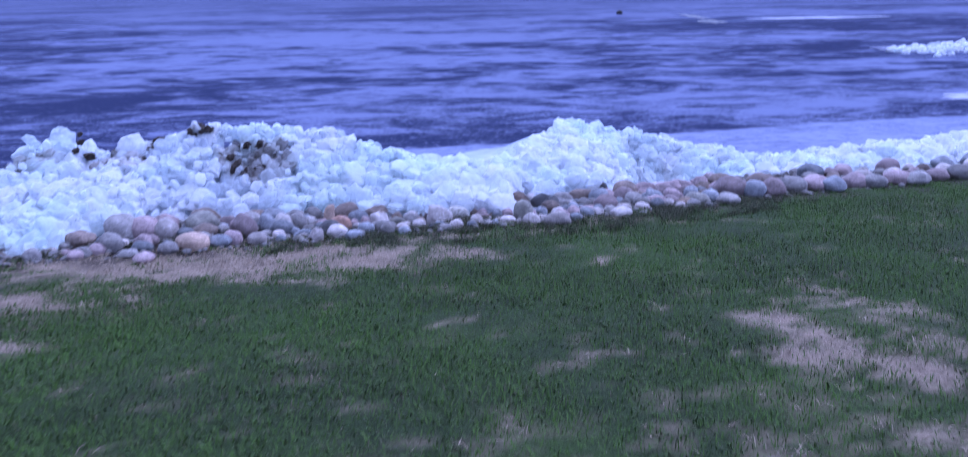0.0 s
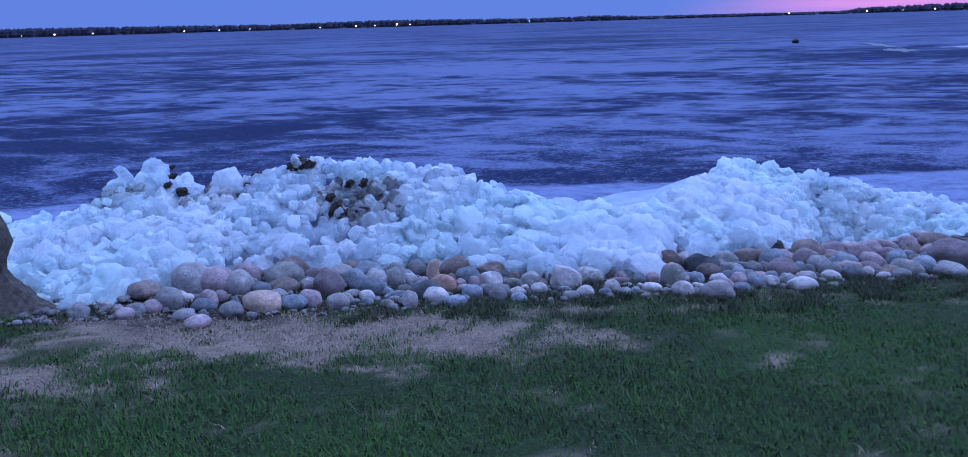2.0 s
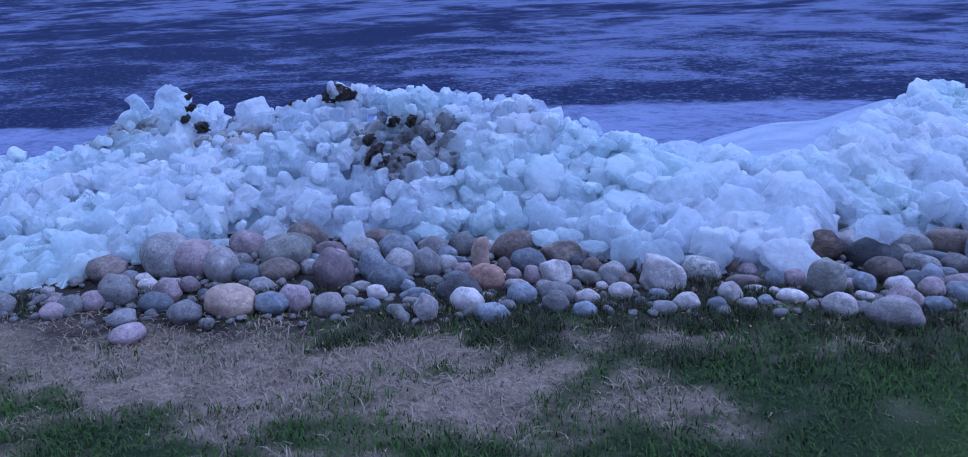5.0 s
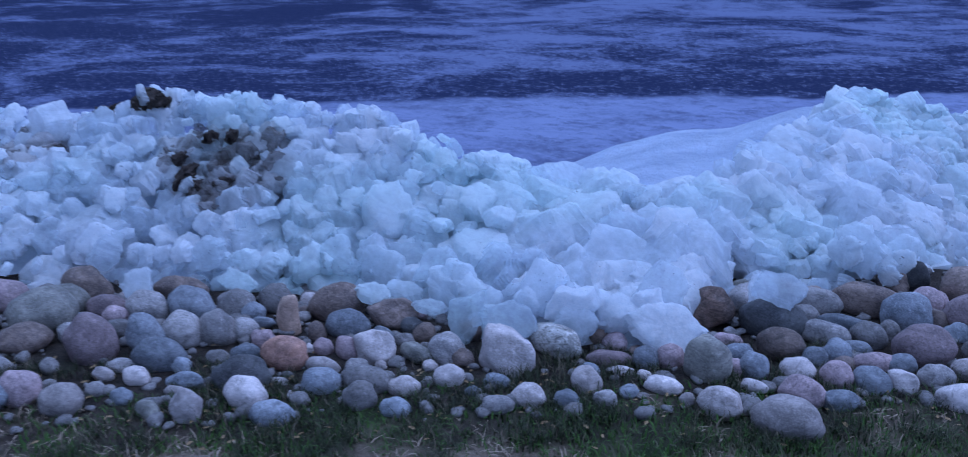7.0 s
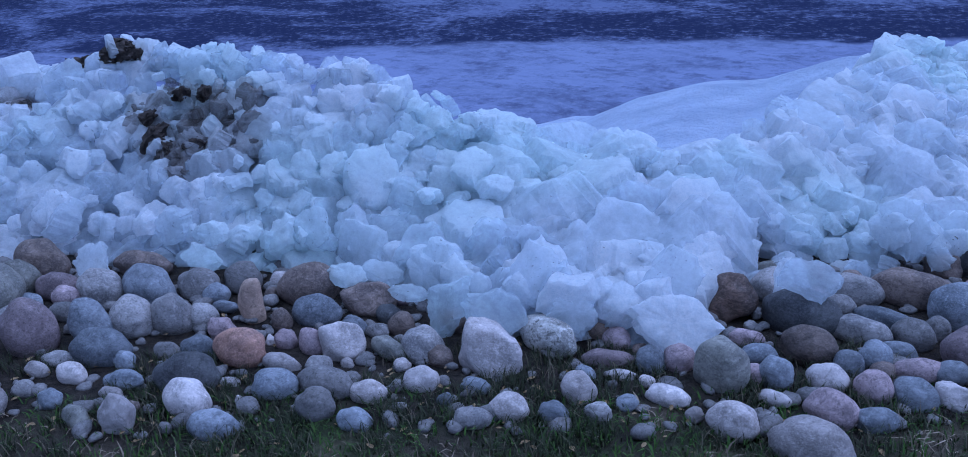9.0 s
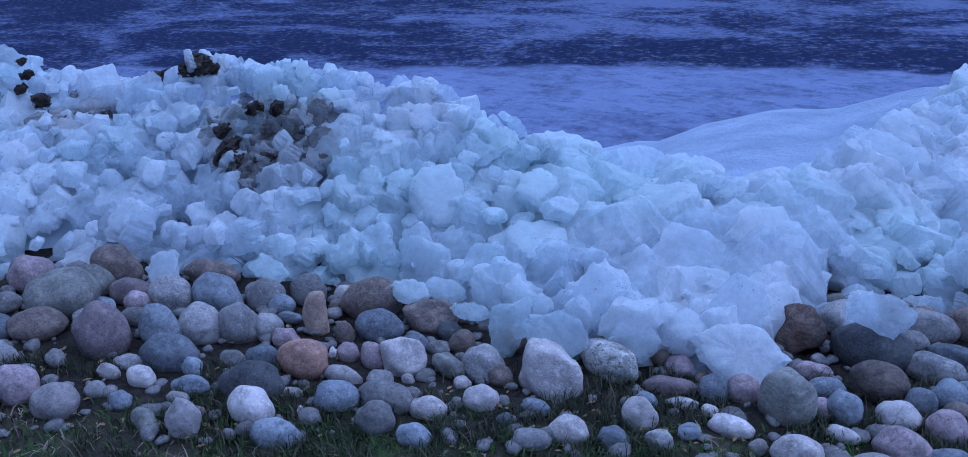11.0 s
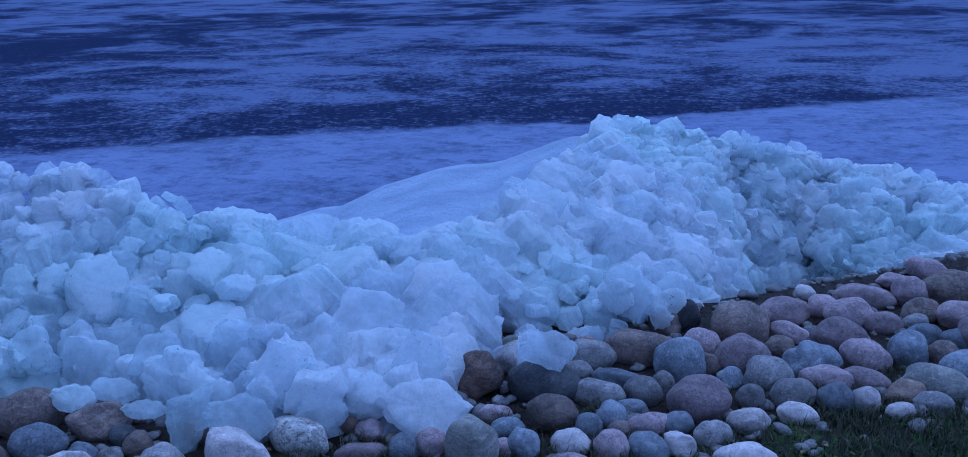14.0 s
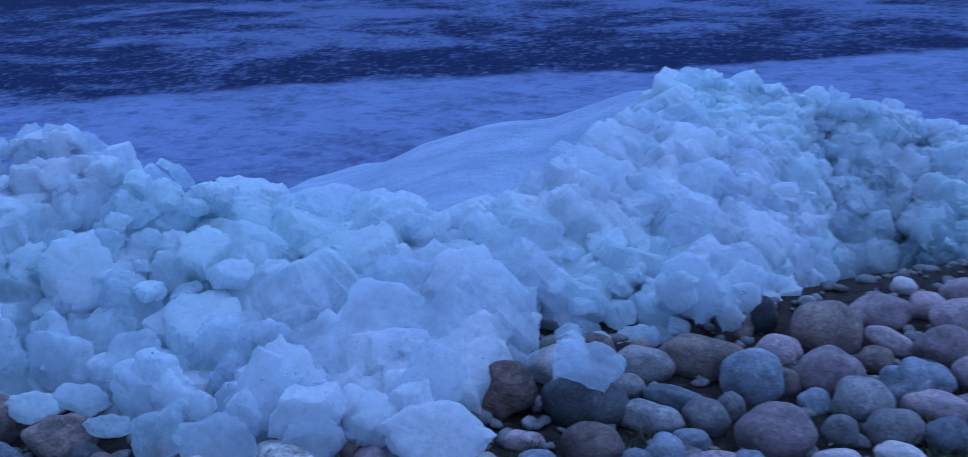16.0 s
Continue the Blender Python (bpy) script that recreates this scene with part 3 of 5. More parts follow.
def pile_z(x, y):
    """Height of the heaped ice over the land."""
    yt, (yc, zc) = line(x, TOE), crest_at(x)
    zt = max(LAKE_Z - 0.1, ground_z(x, yt) - 0.05)
    if y < yt:
        return -3.0
    if y < yc:
        q = (y - yt) / (yc - yt)
        power = float(np.interp(x, [-1.8, -0.6, 0.6, 1.2, 2.0], [0.8, 0.36, 0.5, 0.5, 0.5]))
        return zt + (zc - zt) * q ** power
    flat = float(np.interp(x, [-1.0, -0.5, 0.3, 0.6], [0.05, 0.35, 0.35, 0.15]))
    return zc - (zc - LAKE_Z + 0.15) * ramp(flat, 1.5, y - yc)


# brow of the sheet that was pushed up behind the gap: x, z
BROW = [(-3.2, -1.33), (-2.2, -1.22), (-1.5, -0.98), (-0.9, -0.67), (-0.42, -0.52), (0.02, -0.48), (0.3, -0.38), (0.55, -0.29), (0.9, -0.26), (1.3, -0.34), (1.8, -0.6), (2.2, -1.0), (2.6, -1.35)]


def sheet_z(x, y):
    """The unbroken lake sheet, a smooth ramp from the lake up to the back of the heap."""
    front = max(9.55, crest_at(x)[0] - 0.05)
    top = line(x, BROW)
    z = top - 0.10 * max(0.0, 12.0 - y)
    z = -1.36 + (z + 1.36) * (1 - ramp(11.9, 14.4, y - 0.1 * x))
    return z - 1.4 * ramp(0.0, 0.5 if x < 0.6 else 0.16, front - y)


pile = new("ice_pile")
tagged(pile, "long heap of broken white-blue lake ice shoved over shore stones", "ice pile")

px, py = np.arange(-9.0, 9.01, 0.07), np.arange(5.0, 15.6, 0.07)
pv = []
for y in py:
    for x in px:
        z = pile_z(x, y) - 0.13 - 0.09 * ramp(-0.8, -1.5, x) - 0.24 * (1 - ramp(0.05, 0.5, y - line(x, TOE)))
        if z > -2:
            z += 0.03 * fbm(x * 4, y * 4, 5.0)
        pv.append((x, y, max(z, LAKE_Z - 0.3)))
child(mesh_object("packed_ice", pv, grid_faces(len(px), len(py)), ICE_GAP_SHADE), pile, "packed crushed ice, toned darker as shade between the blocks")
sx, sy = np.arange(-3.2, 2.0, 0.06), np.arange(9.3, 15.4, 0.06)
sv = [(x, y, sheet_z(x, y) + 0.012 * fbm(x * 1.2, y * 1.2, 1.0) + 0.006 * fbm(x * 6, y * 6, 4.0)) for y in sy for x in sx]
child(mesh_object("ice_sheet", sv, grid_faces(len(sx), len(sy)), ICE_SHEET), pile, "smooth snow-dusted ice sheet pushed up as a ramp")


def block_mesh(name, seed, thick, corners, around, chips):
    """A broken piece of lake ice: a slab with a ragged many-cornered outline, gnawed sides and uneven faces. About one unit across."""
    rng = random.Random(seed)
    turns = sorted((k + rng.uniform(-0.33, 0.33)) * 2 * math.pi / corners for k in range(corners))
    outline = [Vector((math.cos(a), math.sin(a) * rng.uniform(0.72, 0.98), 0)) * rng.uniform(0.40, 0.56) for a in turns]
    rim = []
    for a, b in zip(outline, outline[1:] + outline[:1]):
        steps = max(2, round(around / corners))
        for k in range(steps):
            p = a.lerp(b, (k + rng.uniform(-0.2, 0.2)) / steps)
            rim.append(p * (1 + rng.uniform(-chips, chips)))
    slant = Vector((rng.uniform(-0.25, 0.25), rng.uniform(-0.25, 0.25), 0))
    layers = [(0.55, -1.02), (0.92, -0.97), (0.99, -0.80), (1.03, -0.05), (0.985, 0.78), (0.91, 0.98), (0.55, 1.02)]
    bm = bmesh.new()
    rings = []
    for scale, level in layers:
        ring = []
        for k, p in enumerate(rim):
            q = p * scale + slant * thick * level
            q.z = thick * level
            side = 1.0 if 0.9 < scale else 0.45
            q += side * chips * 0.9 * noise.noise_vector(Vector((p.x * 7 + seed, p.y * 7, q.z * 9)))
            q += 0.085 * noise.noise_vector(q * 2.6 + Vector((0, seed * 1.7, 0)))
            ring.append(bm.verts.new(q))
        rings.append(ring)
    n = len(rim)
    for k, (r0, r1) in enumerate(zip(rings, rings[1:])):
        for i in range(n):
            bm.faces.new((r0[i], r0[(i + 1) % n], r1[(i + 1) % n], r1[i])).smooth = k in (0, 5)
    for ring, level, flip in ((rings[0], -1.1, True), (rings[-1], 1.1, False)):
        hub = bm.verts.new(slant * thick * level + Vector((0, 0, thick * level + rng.uniform(-0.03, 0.03))))
        for i in range(n):
            a, b = ring[i], ring[(i + 1) % n]
            bm.faces.new((b, a, hub) if flip else (a, b, hub)).smooth = True
    bmesh.ops.triangulate(bm, faces=bm.faces)
    bmesh.ops.recalc_face_normals(bm, faces=bm.faces)
    me = bpy.data.meshes.new(name)
    bm.to_mesh(me)
    bm.free()
    me.materials.append(ICE)
    return me


BLOCKS = [block_mesh("ice_block", 11 + k, (0.27, 0.21, 0.15, 0.25, 0.13, 0.30, 0.18, 0.24)[k % 8], 5 + k % 5, 40, 0.06) for k in range(20)]
SHARDS = [block_mesh("ice_shard", 141 + k, (0.16, 0.12, 0.2)[k % 3], 3 + k % 2, 24, 0.06) for k in range(8)]
PLAIN_BLOCKS = [block_mesh("plain_ice_block", 61 + k, (0.27, 0.21, 0.16, 0.24)[k % 4], 5 + k % 4, 18, 0.08) for k in range(10)]
rng = random.Random(42)
spots = []


def scatter(step, sizes, chance, lift, x=-8.6, end=8.5):
    """Blocks over the whole face of the heap, one about every step metres along the slope."""
    while x < end:
        yt, (yc, zc) = line(x, TOE), crest_at(x)
        far = abs(x) > 4.6
        go = step * (1.4 if far else 1.0)
        y, reach = yt - 0.02, yc + (0.12 if not -0.9 < x < 0.5 else 0.3)
        while y < reach:
            z, z2 = pile_z(x, y), pile_z(x, y + 0.04)
            slope = min(4.0, max(0.0, (z2 - z) / 0.04)) if z > -2 else 4.0
            if rng.random() < chance * (1.7 if x < -1.1 else 1.0):
                top = 0.17 if y > yc - 0.3 and x < -1.0 else 1.0
                size = rng.choice(sizes) * (1.2 if far else 0.95 if not -1.1 < x < 1.0 else 0.85 if y < yt + 0.55 else 1.38) * rng.uniform(0.85, 1.2)
                size = min(size, top)
                jx, jy = x + rng.uniform(-0.5, 0.5) * go, y + rng.uniform(-0.4, 0.4) * go / (1 + slope)
                zz = pile_z(jx, max(jy, line(jx, TOE) + 0.02))
                spots.append((jx, jy, zz - 0.16 * size + lift + rng.uniform(-0.03, 0.03), size))
            y += go / math.sqrt(1 + slope * slope) * rng.uniform(0.85, 1.15)
        x += go * 0.92


def dirty(x, y):
    """Whether a spot lies in one of the mud-stained hollows."""
    wave = 0.3 * fbm(x * 4, y * 4, 6.0)
    # the far-left ellipse holds stained pieces and also paints the shaded gaps dark
    return math.hypot((x + 2.40) / 0.36, (y - 8.99) / 0.20) + wave < 1.0 or math.hypot((x + 3.8) / 0.26, (y - 8.95) / 0.22) + wave < 1.0 or math.hypot((x + 4.75) / 0.34, (y - 8.8) / 0.24) + wave < 1.0


scatter(0.135, (0.14, 0.18, 0.22, 0.27, 0.34), 1.0, -0.02)
scatter(0.13, (0.08, 0.11, 0.15), 0.42, 0.03)
scatter(0.075, (0.16, 0.2, 0.26), 0.45, -0.02, 1.15, 2.6)
# steep side walls of the bay in the heap
for x in np.arange(1.1, 2.7, 0.06):
    for y in np.arange(9.3, 11.8, 0.09):
        low, high = max(pile_z(x, y), ground_z(x, y)), max(pile_z(x - 0.07, y), pile_z(x + 0.07, y))
        while high - low > 0.14:
            spots.append((x + rng.uniform(-0.05, 0.05), y + rng.uniform(-0.05, 0.05), low + rng.uniform(0.0, 0.1), rng.uniform(0.15, 0.24)))
            low += 0.11
# big blocks that stand up from the crest, rounded by melting
tower_spots = [(-4.78, 9.0, 0.02, 0.27), (-4.72, 9.02, 0.14, 0.19), (-4.42, 9.05, 0.03, 0.30), (-4.40, 9.06, 0.19, 0.24), (-3.82, 9.1, -0.06, 0.34), (-3.74, 9.12, 0.08, 0.30), (-3.38, 9.1, 0.02, 0.27), (-3.30, 9.1, 0.10, 0.20),
               (-3.06, 9.2, 0.27, 0.12), (-2.75, 9.25, 0.22, 0.16), (0.74, 11.6, -0.30, 0.16), (0.93, 11.8, -0.27, 0.17), (1.1, 11.95, -0.27, 0.17), (1.29, 12.1, -0.29, 0.26), (1.46, 12.05, -0.29, 0.2), (1.72, 12.1, -0.34, 0.18), (2.05, 12.1, -0.42, 0.17), (2.3, 12.1, -0.49, 0.18)]
# large slabs lying on the upper face
for _ in range(16):
    x = rng.uniform(-0.2, 1.15)
    yt, (yc, zc) = line(x, TOE), crest_at(x)
    y = yt + (yc - yt) * rng.uniform(0.3, 0.95)
    spots.append((x, y, pile_z(x, y) - 0.05, rng.uniform(0.34, 0.5)))
# jagged pieces that stand along the crest
crest_spots = []
x = -8.0
while x < 8.0:
    if not -0.9 < x < 0.35:
        yc, zc = crest_at(x)
        tall = rng.uniform(0.10, 0.19) if x < 0.6 else rng.choice((0.12, 0.15, 0.18, 0.22, 0.26))
        crest_spots.append((x, yc + rng.uniform(-0.07, 0.05), zc - 0.22 * tall + rng.uniform(-0.02, 0.02), tall))
    x += rng.uniform(0.05, 0.12)
# plates that hang out over the stones at the foot
toe_spots = []
x = -3.4
while x < 1.2:
    yt = line(x, TOE)
    size = rng.choice((0.10, 0.13, 0.16, 0.2, 0.24)) * (1.0 if -1.3 < x < 1.0 else 0.85)
    if not 0.1 < x < 0.8:
        toe_spots.append((x, yt + rng.uniform(-0.04, 0.05), ground_z(x, yt) + 0.10 + 0.28 * size + rng.uniform(-0.02, 0.04), size))
    x += rng.uniform(0.04, 0.10)
# sharp teeth where the sheet broke off
x = 0.5
while x < 2.5:
    yc, zc = crest_at(x)
    crest_spots.append((x, yc + rng.uniform(-0.05, 0.05), zc + rng.uniform(-0.05, 0.015), rng.uniform(0.17, 0.27)))
    x += rng.uniform(0.10, 0.22)
# a hollow packed with smaller, mud-stained pieces
spots = [(x, y, z, min(s, rng.choice((0.12, 0.15, 0.19))) if dirty(x, y) else s) for x, y, z, s in spots]
stained = []
while len(stained) < 240:
    x, y = rng.uniform(-5.1, -1.9), rng.uniform(8.5, 9.3)
    if dirty(x, y):
        stained.append((x, y, pile_z(x, y) + rng.uniform(-0.1, 0.0), rng.uniform(0.08, 0.19)))
spots.sort(key=lambda s: abs(s[0] + 0.4) * 0.8 + abs(s[1] - 8.4))


def turn(rng, wild=0.9):
    return Euler((rng.uniform(-wild, wild), rng.uniform(-wild, wild), rng.uniform(0, 6.28)))


def standing(x, y, rng):
    """A turn that stands a slab more or less on edge, its corners upward."""
    return (Euler((radians(90) + rng.uniform(-0.6, 0.6), 0, rng.uniform(-0.9, 0.9))).to_matrix() @ Euler((0, 0, rng.uniform(0, 6.28))).to_matrix())


def leaning(x, y, rng):
    """A turn that leans a slab back against the foot of the heap, its face to the land."""
    return (Euler((radians(62) + rng.uniform(-0.4, 0.4), rng.uniform(-0.25, 0.25), rng.uniform(-0.7, 0.7))).to_matrix() @ Euler((0, 0, rng.uniform(0, 6.28))).to_matrix())


def bedded(x, y, rng):
    """A turn that lays a block more or less along the slope of the heap."""
    y = max(y, line(x, TOE) + 0.03)
    n = Vector(((pile_z(x - 0.1, y) - pile_z(x + 0.1, y)) / 0.2, (pile_z(x, y) - pile_z(x, y + 0.08)) / 0.08, 1.0))
    n.x, n.y = max(-1.2, min(1.2, n.x)), max(-2.0, min(0.6, n.y))
    return n.to_track_quat("Z", "Y").to_matrix() @ turn(rng, 0.7).to_matrix()


for x, y, z, s in spots[:300]:
    ob = new("ice_block", rng.choice(BLOCKS))
    ob.matrix_world = Matrix.LocRotScale((x, y, z), bedded(x, y, rng).to_quaternion(), (s * 1.1, s * 1.1, s * rng.uniform(0.9, 1.2)))
    ob.parent = pile


def shapes(meshes):
    """Corners and faces of some meshes, as arrays."""
    out = []
    for me in meshes:
        c = np.empty(len(me.vertices) * 3)
        me.vertices.foreach_get("co", c)
        out.append((c.reshape(-1, 3), np.array([p.vertices[:] for p in me.polygons]), np.array([p.use_smooth for p in me.polygons])))
    return out


FINE, PLAIN, SHARD = shapes(BLOCKS), shapes(PLAIN_BLOCKS), shapes(SHARDS)


def rubble(name, places, material, label, laid=bedded):
    """Blocks joined into one mesh, for those too many to tell apart."""
    bv, bf, bs, off = [], [], [], 0
    for x, y, z, s in places:
        c, f, smooth = rng.choice(SHARD if laid is standing and x > 0.4 else FINE if abs(x) < 3.4 and y < 12.3 and s > 0.11 else PLAIN)
        m = np.array(laid(x, y, rng)) * (s * 1.08)
        bv.append(c @ m.T + np.array((x, y, z)))
        bf.append(f + off)
        bs.append(smooth)
        off += len(c)
    ob = mesh_object(name, np.concatenate(bv), np.concatenate(bf), material)
    ob.data.polygons.foreach_set("use_smooth", np.concatenate(bs))
    return tagged(ob, label, kind="stuff")


rubble("ice_rubble", [s for s in spots[300:] if not dirty(s[0], s[1]) or s[3] < 0.13], ICE, "rubble of smaller and farther ice blocks").parent = pile
rubble("foot_ice", toe_spots, ICE, "thin ice plates leaning out over the stones", leaning).parent = pile
for x, y, z, size in tower_spots:
    ob = new("ice_block", rng.choice(BLOCKS))
    ob.matrix_world = Matrix.LocRotScale((x, y, z), standing(x, y, rng).to_quaternion(), (size * 1.1, size * 1.1, size * rng.uniform(0.8, 1.2)))
    ob.parent = pile
rubble("crest_ice", crest_spots, ICE, "jagged upright ice pieces along the crest", standing).parent = pile
rubble("dirty_ice_rubble", stained + [s for s in spots[300:] if dirty(s[0], s[1]) and s[3] >= 0.13], DIRTY_ICE, "mud-stained grey ice blocks in a hollow of the heap").parent = pile

# a ridge of broken ice far out
ridge = []
for _ in range(260):
    u = 0.32 + 0.68 * rng.random()
    ridge.append((11.8 + 11.5 * u + rng.uniform(-0.5, 0.5), 36.0 + 3.5 * u + rng.gauss(0, 0.7), LAKE_Z + abs(rng.gauss(0.02, 0.07)) * (0.4 + math.sin(u * 9) ** 2), rng.uniform(0.2, 0.5)))
for me in PLAIN_BLOCKS + SHARDS:
    bpy.data.meshes.remove(me)
tagged(rubble("ice_ridge", ridge, ICE, "low ridge of broken white ice out on the lake"), category="ice ridge")


# ---- loose pieces lying on the stones ----
def ice_chunk(x, y, z, w, h, tilt, k, label):
    ob = new("ice_chunk", BLOCKS[k])
    ob.matrix_world = Matrix.LocRotScale((x, y, z), Euler((radians(tilt + 15), radians(8), radians(47 * k % 50 - 25))), (w * 1.3, h * 1.4, min(w, h) * 0.95))
    return tagged(ob, label, "ice chunk", "loose ice chunks on the stones")


ice_chunk(-0.67, 8.21, -0.36, 0.14, 0.19, 55, 0, "milky angular chunk of ice leaning on the shore stones")
ice_chunk(-0.48, 8.21, -0.36, 0.19, 0.16, 40, 3, "milky angular chunk of ice leaning on the shore stones")
ice_chunk(-0.20, 8.30, -0.37, 0.16, 0.13, 35, 5, "milky angular chunk of ice leaning on the shore stones")
ice_chunk(0.15, 8.35, -0.37, 0.24, 0.22, 35, 2, "milky angular chunk of ice leaning on the shore stones")
ice_chunk(0.50, 8.80, -0.37, 0.10, 0.15, 55, 1, "milky angular chunk of ice leaning on the shore stones")
ice_chunk(-1.17, 8.32, -0.37, 0.13, 0.10, 20, 3, "flat translucent plate of ice lying on the shore stones")
ice_chunk(-1.04, 8.40, -0.38, 0.16, 0.09, 15, 5, "flat translucent plate of ice lying on the shore stones")
ice_chunk(-0.86, 8.26, -0.37, 0.12, 0.07, 10, 3, "flat translucent plate of ice lying on the shore stones")
ice_chunk(-0.36, 8.40, -0.38, 0.21, 0.16, 40, 6, "milky angular chunk of ice leaning on the shore stones")
ice_chunk(-0.07, 8.38, -0.37, 0.14, 0.14, 30, 7, "milky angular chunk of ice leaning on the shore stones")
ice_chunk(0.02, 8.59, -0.39, 0.17, 0.14, 40, 9, "milky angular chunk of ice leaning on the shore stones")
ice_chunk(-2.28, 8.08, -0.36, 0.17, 0.15, 30, 10, "milky angular chunk of ice leaning on the shore stones")
ice_chunk(0.58, 8.68, -0.29, 0.20, 0.13, 25, 5, "rounded white chunk of ice fallen onto the dark stones")
ice_chunk(1.10, 9.46, -0.43, 0.11, 0.12, 55, 13, "small clear lump of ice at the foot of the heap")
ice_chunk(1.05, 9.36, -0.46, 0.10, 0.09, 40, 6, "small clear lump of ice at the foot of the heap")
ice_chunk(-1.87, 8.29, -0.38, 0.19, 0.11, 20, 12, "flat translucent plate of ice lying on the shore stones")


# ---- the stones of the bank ----
def stone_mesh(name, seed, kind):
    """A cobble one unit across: rounded and lumpy, blocky with worn flats, or bent like a bean."""
    bm = bmesh.new()
    bmesh.ops.create_icosphere(bm, subdivisions=4, radius=0.5)
    rng = random.Random(seed)
    cuts = [(Vector((rng.gauss(0, 1), rng.gauss(0, 1), rng.gauss(0, 1))).normalized(), rng.uniform(0.33, 0.44) if kind == "block" else rng.uniform(0.40, 0.48)) for _ in range(7 if kind == "block" else 4)]
    for v in bm.verts:
        p = v.co.copy()
        for way, d in cuts:
            over = p.dot(way) - d
            if over > 0:
                p -= way * over * (0.85 if kind == "block" else 0.55)
        n = p.normalized()
        p += n * ((0.10 if kind == "block" else 0.075) * noise.noise(n * 1.4 + Vector((seed * 3.1, 0, 0))) + 0.012 * noise.noise(n * 5 + Vector((0, seed * 1.7, 0))))
        if kind == "bean":
            p.x += 0.28 * (p.z * 2) ** 2 - 0.1
            p.x, p.y = p.x * 0.8, p.y * 0.8
        v.co = p
    me = bpy.data.meshes.new(name)
    bm.to_mesh(me)
    bm.free()
    me.materials.append(STONE["grey"])
    me.polygons.foreach_set("use_smooth", [True] * len(me.polygons))
    return me


STONES = {"egg": [stone_mesh("stone", 60 + k, "egg") for k in range(14)], "block": [stone_mesh("stone", 80 + k, "block") for k in range(6)], "bean": [stone_mesh("stone", 95, "bean")]}
stone_rng = random.Random(9)
placed = []


def stone(x, y, z, w, d, h, tint, shape, tip=0):
    """One boulder of the bank, w wide, d deep and h high, its middle at x, y, z, tipped sideways by some degrees."""
    ob = new("boulder", stone_rng.choice(STONES[shape]))
    lean = 0.12 if shape != "bean" else 0.0
    ob.matrix_world = Matrix.LocRotScale((x, y, z), Euler((stone_rng.uniform(-lean, lean), radians(tip) + stone_rng.uniform(-lean, lean), stone_rng.uniform(-0.4, 0.4) if shape != "bean" else 0.0)), (w * 0.99, d * 1.0, h * 1.12))
    slot = ob.material_slots[0]
    slot.link = "OBJECT"
    slot.material = STONE[tint]
    size = "large" if max(w, h) > 0.23 else "small" if max(w, h) < 0.12 else "fist-to-head-sized"
    tagged(ob, f"{size} rounded {STONE_WORDS[tint]} boulder among shore stones" if shape != "block" else f"{size} angular {STONE_WORDS[tint]} boulder among shore stones", "boulder", "boulders of the shore bank")
    placed.append((x, y, max(w, d) / 2))


stone(-2.65, 8.13, -0.44, 0.31, 0.19, 0.19, "brown", "egg")
stone(-2.37, 7.95, -0.44, 0.18, 0.13, 0.13, "pink", "egg")
stone(-2.28, 7.91, -0.45, 0.14, 0.09, 0.09, "pink", "egg")
stone(-2.16, 7.99, -0.43, 0.22, 0.16, 0.16, "grey", "egg")
stone(-1.97, 8.06, -0.43, 0.29, 0.18, 0.18, "blue", "egg")
stone(-1.80, 8.17, -0.45, 0.20, 0.14, 0.14, "grey", "egg")
stone(-1.66, 8.28, -0.45, 0.17, 0.14, 0.14, "grey", "egg")
stone(-1.70, 8.14, -0.46, 0.12, 0.09, 0.09, "blue", "egg")
stone(-1.53, 8.36, -0.48, 0.11, 0.08, 0.08, "pale", "egg", -20)
stone(-1.34, 8.29, -0.44, 0.27, 0.18, 0.18, "brown", "egg", -15)
stone(-1.44, 8.05, -0.41, 0.13, 0.11, 0.22, "tan", "bean")
stone(-1.20, 8.12, -0.44, 0.20, 0.13, 0.13, "blue", "egg")
stone(-1.05, 8.27, -0.44, 0.23, 0.17, 0.17, "brown", "block")
stone(-1.70, 7.88, -0.42, 0.18, 0.16, 0.18, "grey", "egg")
stone(-1.82, 7.80, -0.41, 0.18, 0.16, 0.17, "grey", "egg")
stone(-2.10, 7.57, -0.38, 0.23, 0.20, 0.22, "pink", "egg")
stone(-2.39, 7.82, -0.44, 0.14, 0.07, 0.07, "blue", "egg")
stone(-1.92, 7.70, -0.40, 0.16, 0.14, 0.20, "blue", "egg", -25)
stone(-2.16, 7.80, -0.44, 0.16, 0.08, 0.08, "grey", "egg")
stone(-1.76, 7.58, -0.40, 0.22, 0.15, 0.15, "blue", "egg")
stone(-1.60, 7.94, -0.44, 0.12, 0.10, 0.11, "grey", "egg")
stone(-1.48, 7.89, -0.44, 0.14, 0.10, 0.10, "pink", "block")
stone(-1.60, 8.07, -0.46, 0.11, 0.05, 0.05, "blue", "egg")
stone(-1.28, 7.76, -0.41, 0.20, 0.15, 0.15, "red", "egg")
stone(-1.30, 8.03, -0.45, 0.08, 0.07, 0.10, "brown", "egg")
stone(-1.19, 7.90, -0.44, 0.09, 0.08, 0.08, "pink", "egg")
